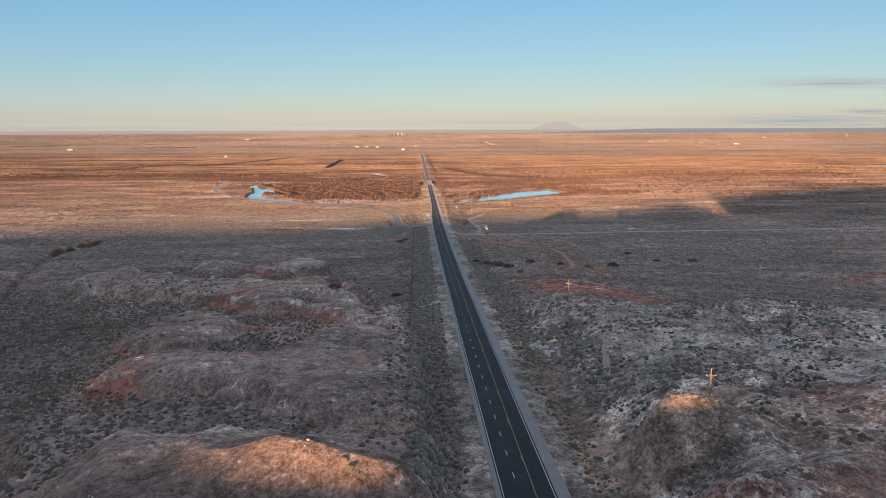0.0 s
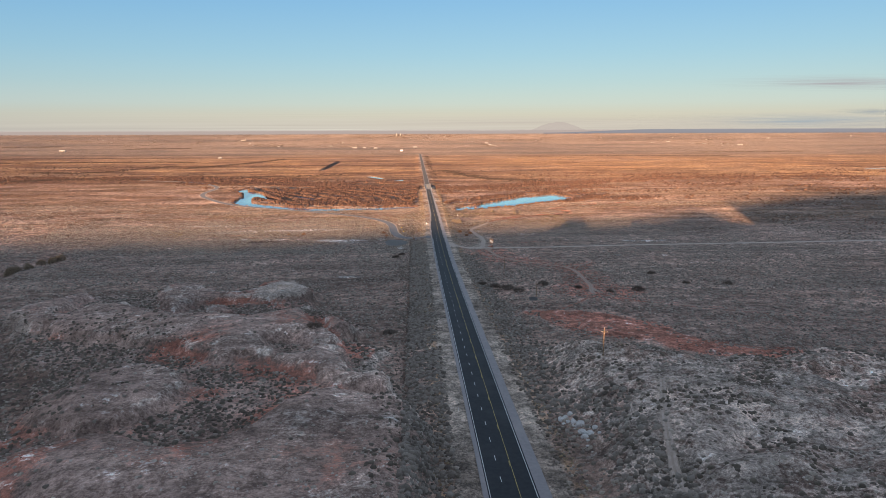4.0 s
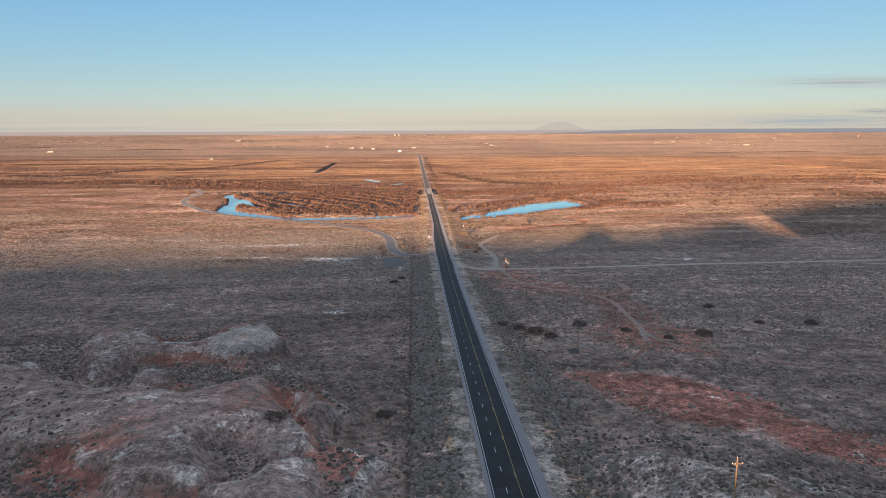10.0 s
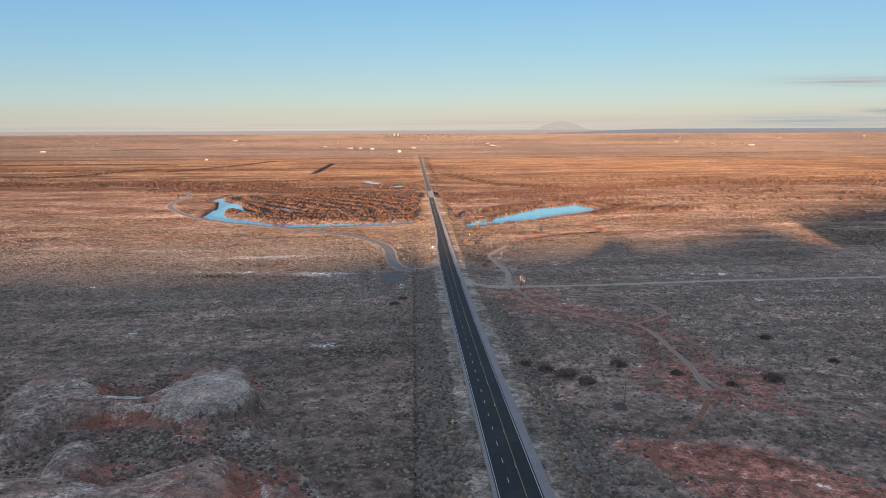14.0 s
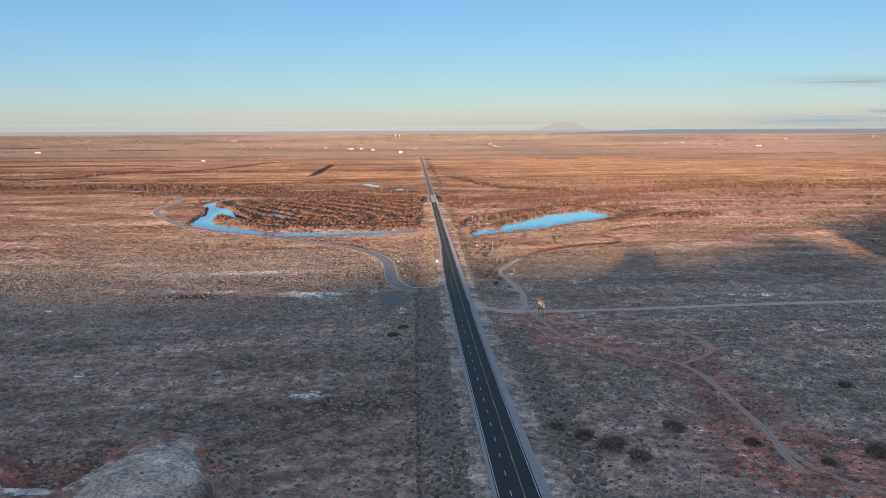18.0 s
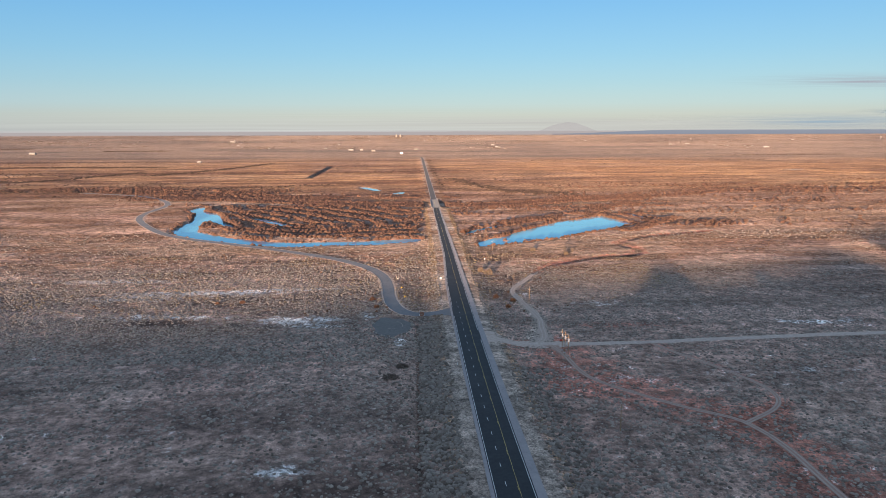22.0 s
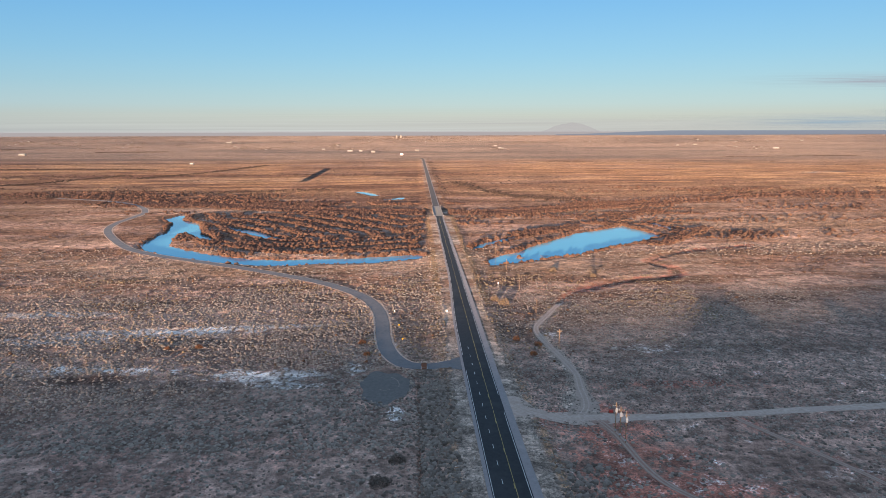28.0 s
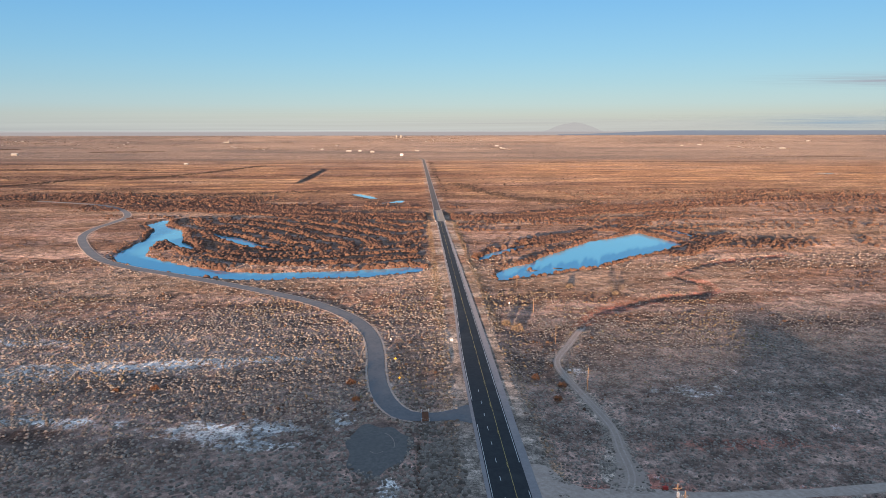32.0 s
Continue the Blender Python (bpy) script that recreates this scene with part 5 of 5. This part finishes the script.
def farm_house(x, y, w, d, h, wall, roof, label, category, group, turn=0.0):
    p = thing("farm_house" if category == "house" else "barn", (x, y, gz(x, y) - 0.3, 0, 0, turn), label, category, group)
    part("walls", one(box, 0, 0, h / 2, w, d, h), wall, p)
    bm = bmesh.new()
    e, r = 0.4, h + 0.28 * d
    vs = [bm.verts.new(q) for q in ((-w / 2 - e, -d / 2 - e, h - 0.1), (w / 2 + e, -d / 2 - e, h - 0.1), (w / 2 + e, d / 2 + e, h - 0.1), (-w / 2 - e, d / 2 + e, h - 0.1), (-w / 2 - e, 0, r), (w / 2 + e, 0, r))]
    for f in ((0, 1, 5, 4), (2, 3, 4, 5), (0, 4, 3), (1, 2, 5), (3, 2, 1, 0)):
        bm.faces.new([vs[i] for i in f])
    part("roof", bm, roof, p)
    for k in (-0.3, 0.3):
        part("window", one(box, k * w, -d / 2 - 0.02, h * 0.55, w * 0.14, 0.06, h * 0.3), GLASS_DARK, p)
    part("door", one(box, 0, -d / 2 - 0.02, h * 0.32, w * 0.12, 0.06, h * 0.62), DARK_ROOF, p)
    return p


for x, y, w, d, h in ((-1811, 3579, 28, 12, 6), (-1102, 4363, 22, 8, 5), (-1085, 4360, 6, 5, 13), (-353, 3787, 24, 9, 5), (-300, 3792, 14, 7, 5), (-236, 3727, 18, 8, 6), (-22, 3816, 18, 7, 5), (30, 4398, 7, 4, 5),
                      (1858, 3904, 30, 9, 5), (1534, 4164, 20, 7, 4), (-805, 2825, 12, 8, 4), (2281, 4392, 15, 5, 4), (-455, 4169, 12, 6, 4), (1420, 4123, 14, 6, 4)):
    farm_house(x, y, w, d, h, PALE_WALL, TIN_ROOF, "long pale farm building on the far plain", "barn", "farm buildings on the plain", (x % 7) * 3 - 9)
first, town = {}, []
rt = random.Random(11)
for i in range(230):
    if i < 60 or i > 160:
        x, y = rt.uniform(-2700, 2600), rt.uniform(4200, 4600)
    elif i < 115:
        x, y = rt.gauss(-60, 330), rt.uniform(4520, 4690)
    else:
        x, y = rt.choice((-880, -420, 420, 1750, -1700)) + rt.gauss(0, 90), rt.uniform(3880, 4150)
    k = i % 4
    s = (0.62 if y < 4200 else 0.45 if y < 4480 else 0.34)
    town.append((x, y))
    s = s * rt.uniform(0.5, 1.05)
    m = pose(x, y, gz(x, y) - 0.3, 0, 0, rt.uniform(-20, 20)) @ Matrix.Diagonal((s, s, s, 1))
    if k not in first:
        first[k] = farm_house(x, y, (18, 14, 26, 12)[k], (10, 9, 11, 8)[k], (6, 5, 7, 5)[k], (PALE_WALL, TAN_WALL, PALE_WALL, TAN_WALL)[k], (TIN_ROOF, DARK_ROOF, TIN_ROOF, DARK_ROOF)[k],
                              ("pale house with a tin roof in the far town", "tan house with a dark roof in the far town", "white shed with a tin roof in the far town", "small tan house in the far town")[k], "house", "houses of the far town")
        first[k].matrix_basis = m
    else:
        ob = copy_thing(first[k], m)
        ob.matrix_basis = m
for x, y in ((-146, 4634), (-120, 4632)):
    p = thing("grain_elevator", (x, y, gz(x, y) - 0.5), "pale concrete grain elevator tower in the far town", "silo", "grain elevators")
    for k in (-3, 0, 3):
        part("silo", one(rod, (k, 0, 0), (k, 0, 15), 1.9, 1.9, 12), PALE_WALL, p)
    part("head_house", one(box, 0, 0, 16.5, 6, 3, 4), PALE_WALL, p)
p = thing("water_tower", (2880, 4451, gz(2880, 4451) - 0.3), "white water tower on legs on the far plain", "water tower")
part("tank", one(rod, (0, 0, 10), (0, 0, 16), 5, 5, 16), PALE_WALL, p)
for sx in (-3, 3):
    for sy in (-3, 3):
        part("leg", one(rod, (sx, sy, 0), (sx, sy, 10), 0.4, 0.4, 6), STEEL, p)

# bare trees round the houses
WINDBREAK = plant_material("windbreak", [(0.06, 0.042, 0.034), (0.12, 0.078, 0.056), (0.09, 0.062, 0.048)])
t = np.repeat(np.array(town), 9, 0)
x, y = t[:, 0] + rng.normal(0, 26, len(t)), t[:, 1] + rng.normal(4, 14, len(t))
ob = clumps("town_trees", x, y, rng.uniform(2.5, 7.0, len(t)), 0.55, WINDBREAK, 5)
tagged(ob, "dark bare trees standing round the far houses", "trees", kind="stuff")

# brush lines along the dry washes of the far plain
WASHES = [[(-698, 2124), (-599, 2411), (-534, 2753)], [(-920, 1626), (-829, 1680), (-579, 1682), (-209, 1792)], [(-1053, 1955), (-892, 1939), (-788, 2261)], [(54, 1966), (138, 1647), (252, 1573)],
          [(-1573, 3785), (-1254, 3810)], [(-2329, 3966), (-2032, 3986)], [(-1500, 2500), (-1150, 2560), (-800, 2500)], [(420, 2900), (900, 2960), (1300, 2900)], [(1300, 3300), (1900, 3340)]]
for wash in WASHES:
    line = np.array(smooth_line(wash, 40))
    pick = line[rng.integers(0, len(line), 520)]
    x, y = pick[:, 0] + rng.normal(0, 9, 520), pick[:, 1] + rng.normal(0, 14, 520)
    ob = clumps("wash_brush", x, y, rng.uniform(3.0, 7.0, 520), 0.4, WINDBREAK, 4)
    tagged(ob, "dark brush following a dry wash on the plain", "shrubs", kind="stuff")

# dark windbreaks and brush lines on the far plain
x, y = spread(110000, -3200, 3200, 1700, 4850)
line = step(0.30, 0.42, fbm(x * 0.1, y, 150, 3, 91)) * 0.5 + step(0.15, 0.4, fbm(x * 0.22, y, 60, 4, 69)) * 0.45 * step(3200, 1900, y)
line = line + 0.12 * step(3900, 4500, y) + 0.9 * step(13, 5, np.abs(x - 19 - 0.004 * (y - 1500))) * step(3100, 2900, y)
ok = clear(x, y) & (rng.random(len(x)) < line)
ob = clumps("far_brush", x[ok], y[ok], rng.uniform(2.0, 6.0, ok.sum()), 0.4, WINDBREAK, 4)
tagged(ob, "dark bands of brush and windbreaks across the far plain", "shrubs", kind="stuff")

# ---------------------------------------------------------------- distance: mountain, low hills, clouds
# glowing, part-clear sheet: the haze of distance is put into its colour
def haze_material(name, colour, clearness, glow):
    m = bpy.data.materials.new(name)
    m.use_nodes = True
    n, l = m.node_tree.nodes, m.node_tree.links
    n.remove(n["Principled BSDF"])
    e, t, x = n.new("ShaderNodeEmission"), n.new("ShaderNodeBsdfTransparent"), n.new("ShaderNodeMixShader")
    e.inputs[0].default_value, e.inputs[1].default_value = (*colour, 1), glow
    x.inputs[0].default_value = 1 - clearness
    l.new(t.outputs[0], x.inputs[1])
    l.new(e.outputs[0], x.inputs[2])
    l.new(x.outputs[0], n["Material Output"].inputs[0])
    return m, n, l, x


def skyline(name, x0, x1, y, base, height, mat, label):
    xs = np.linspace(x0, x1, 120)
    t = (xs - x0) / (x1 - x0)
    top = base + height(t, xs)
    v = np.stack([np.column_stack([xs, 0 * xs + y, 0 * xs + base - 12]), np.column_stack([xs, 0 * xs + y, top])], 1).reshape(-1, 3)
    ob = mesh_object(name, v, grid_faces(2, 120), mat)
    return tagged(ob, label, "backdrop", kind="structure")


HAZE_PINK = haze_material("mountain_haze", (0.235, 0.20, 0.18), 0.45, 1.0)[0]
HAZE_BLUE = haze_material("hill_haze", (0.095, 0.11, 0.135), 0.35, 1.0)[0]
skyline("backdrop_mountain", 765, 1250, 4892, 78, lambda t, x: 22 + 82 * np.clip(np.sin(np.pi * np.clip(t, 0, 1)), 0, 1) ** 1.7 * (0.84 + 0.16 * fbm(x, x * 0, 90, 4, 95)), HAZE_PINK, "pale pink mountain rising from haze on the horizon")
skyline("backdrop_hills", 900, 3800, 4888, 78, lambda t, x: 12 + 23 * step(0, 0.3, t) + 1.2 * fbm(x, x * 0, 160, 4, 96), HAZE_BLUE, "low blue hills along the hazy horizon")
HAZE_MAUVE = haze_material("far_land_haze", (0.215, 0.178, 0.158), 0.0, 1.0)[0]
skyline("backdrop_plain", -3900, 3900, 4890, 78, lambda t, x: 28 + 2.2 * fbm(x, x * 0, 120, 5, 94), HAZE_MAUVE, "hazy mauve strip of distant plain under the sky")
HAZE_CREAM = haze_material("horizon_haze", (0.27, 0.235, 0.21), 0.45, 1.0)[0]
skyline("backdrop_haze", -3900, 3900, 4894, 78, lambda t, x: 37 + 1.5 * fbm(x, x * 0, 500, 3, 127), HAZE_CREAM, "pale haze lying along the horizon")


def cloud(x, z, w, h, seed, strength, colour):
    m, n, l, mixer = haze_material("cloud_haze", colour, 0.5, 1.0)
    c = n.new("ShaderNodeTexCoord").outputs["Object"]
    sp = n.new("ShaderNodeVectorMath")
    sp.operation = "MULTIPLY"
    sp.inputs[1].default_value = (1, 0, 5)
    l.new(c, sp.inputs[0])
    f = node_noise(n, l, 2.2, 6, 0.6, sp.outputs[0])
    g = n.new("ShaderNodeTexGradient")
    g.gradient_type = "QUADRATIC_SPHERE"
    mp = n.new("ShaderNodeMapping")
    mp.inputs["Scale"].default_value = (1, 1, 1)
    l.new(c, mp.inputs[0])
    l.new(mp.outputs[0], g.inputs[0])
    a = math_node(n, l, "MULTIPLY", g.outputs["Fac"], ramp(n, l, f, 0.32, 0.62))
    l.new(math_node(n, l, "MULTIPLY", a, strength), mixer.inputs[0])
    k = 13
    xs, zs = np.meshgrid(np.linspace(-1, 1, k), np.linspace(-1, 1, k))
    ob = mesh_object("cloud", np.stack([xs, 0.05 * np.cos(xs * 1.5), zs], -1), grid_faces(k, k), m)
    ob.matrix_basis = pose(x, 4880 - seed, z) @ Matrix.Diagonal((w, 40, h, 1))
    return tagged(ob, "thin glowing streak of cloud and haze over the horizon", "cloud", "clouds", "structure")


cloud(3150, 437, 1250, 76, 1, 1.35, (0.19, 0.185, 0.19))
cloud(3330, 233, 420, 36, 2, 0.9, (0.085, 0.125, 0.17))
cloud(2900, 170, 1400, 80, 3, 1.0, (0.12, 0.17, 0.21))
# these last two are glowing haze banks low on the horizon, not clouds
cloud(900, 165, 2600, 60, 4, 0.4, (0.20, 0.17, 0.16))
cloud(-300, 120, 6500, 200, -15, 0.85, (0.33, 0.315, 0.265))
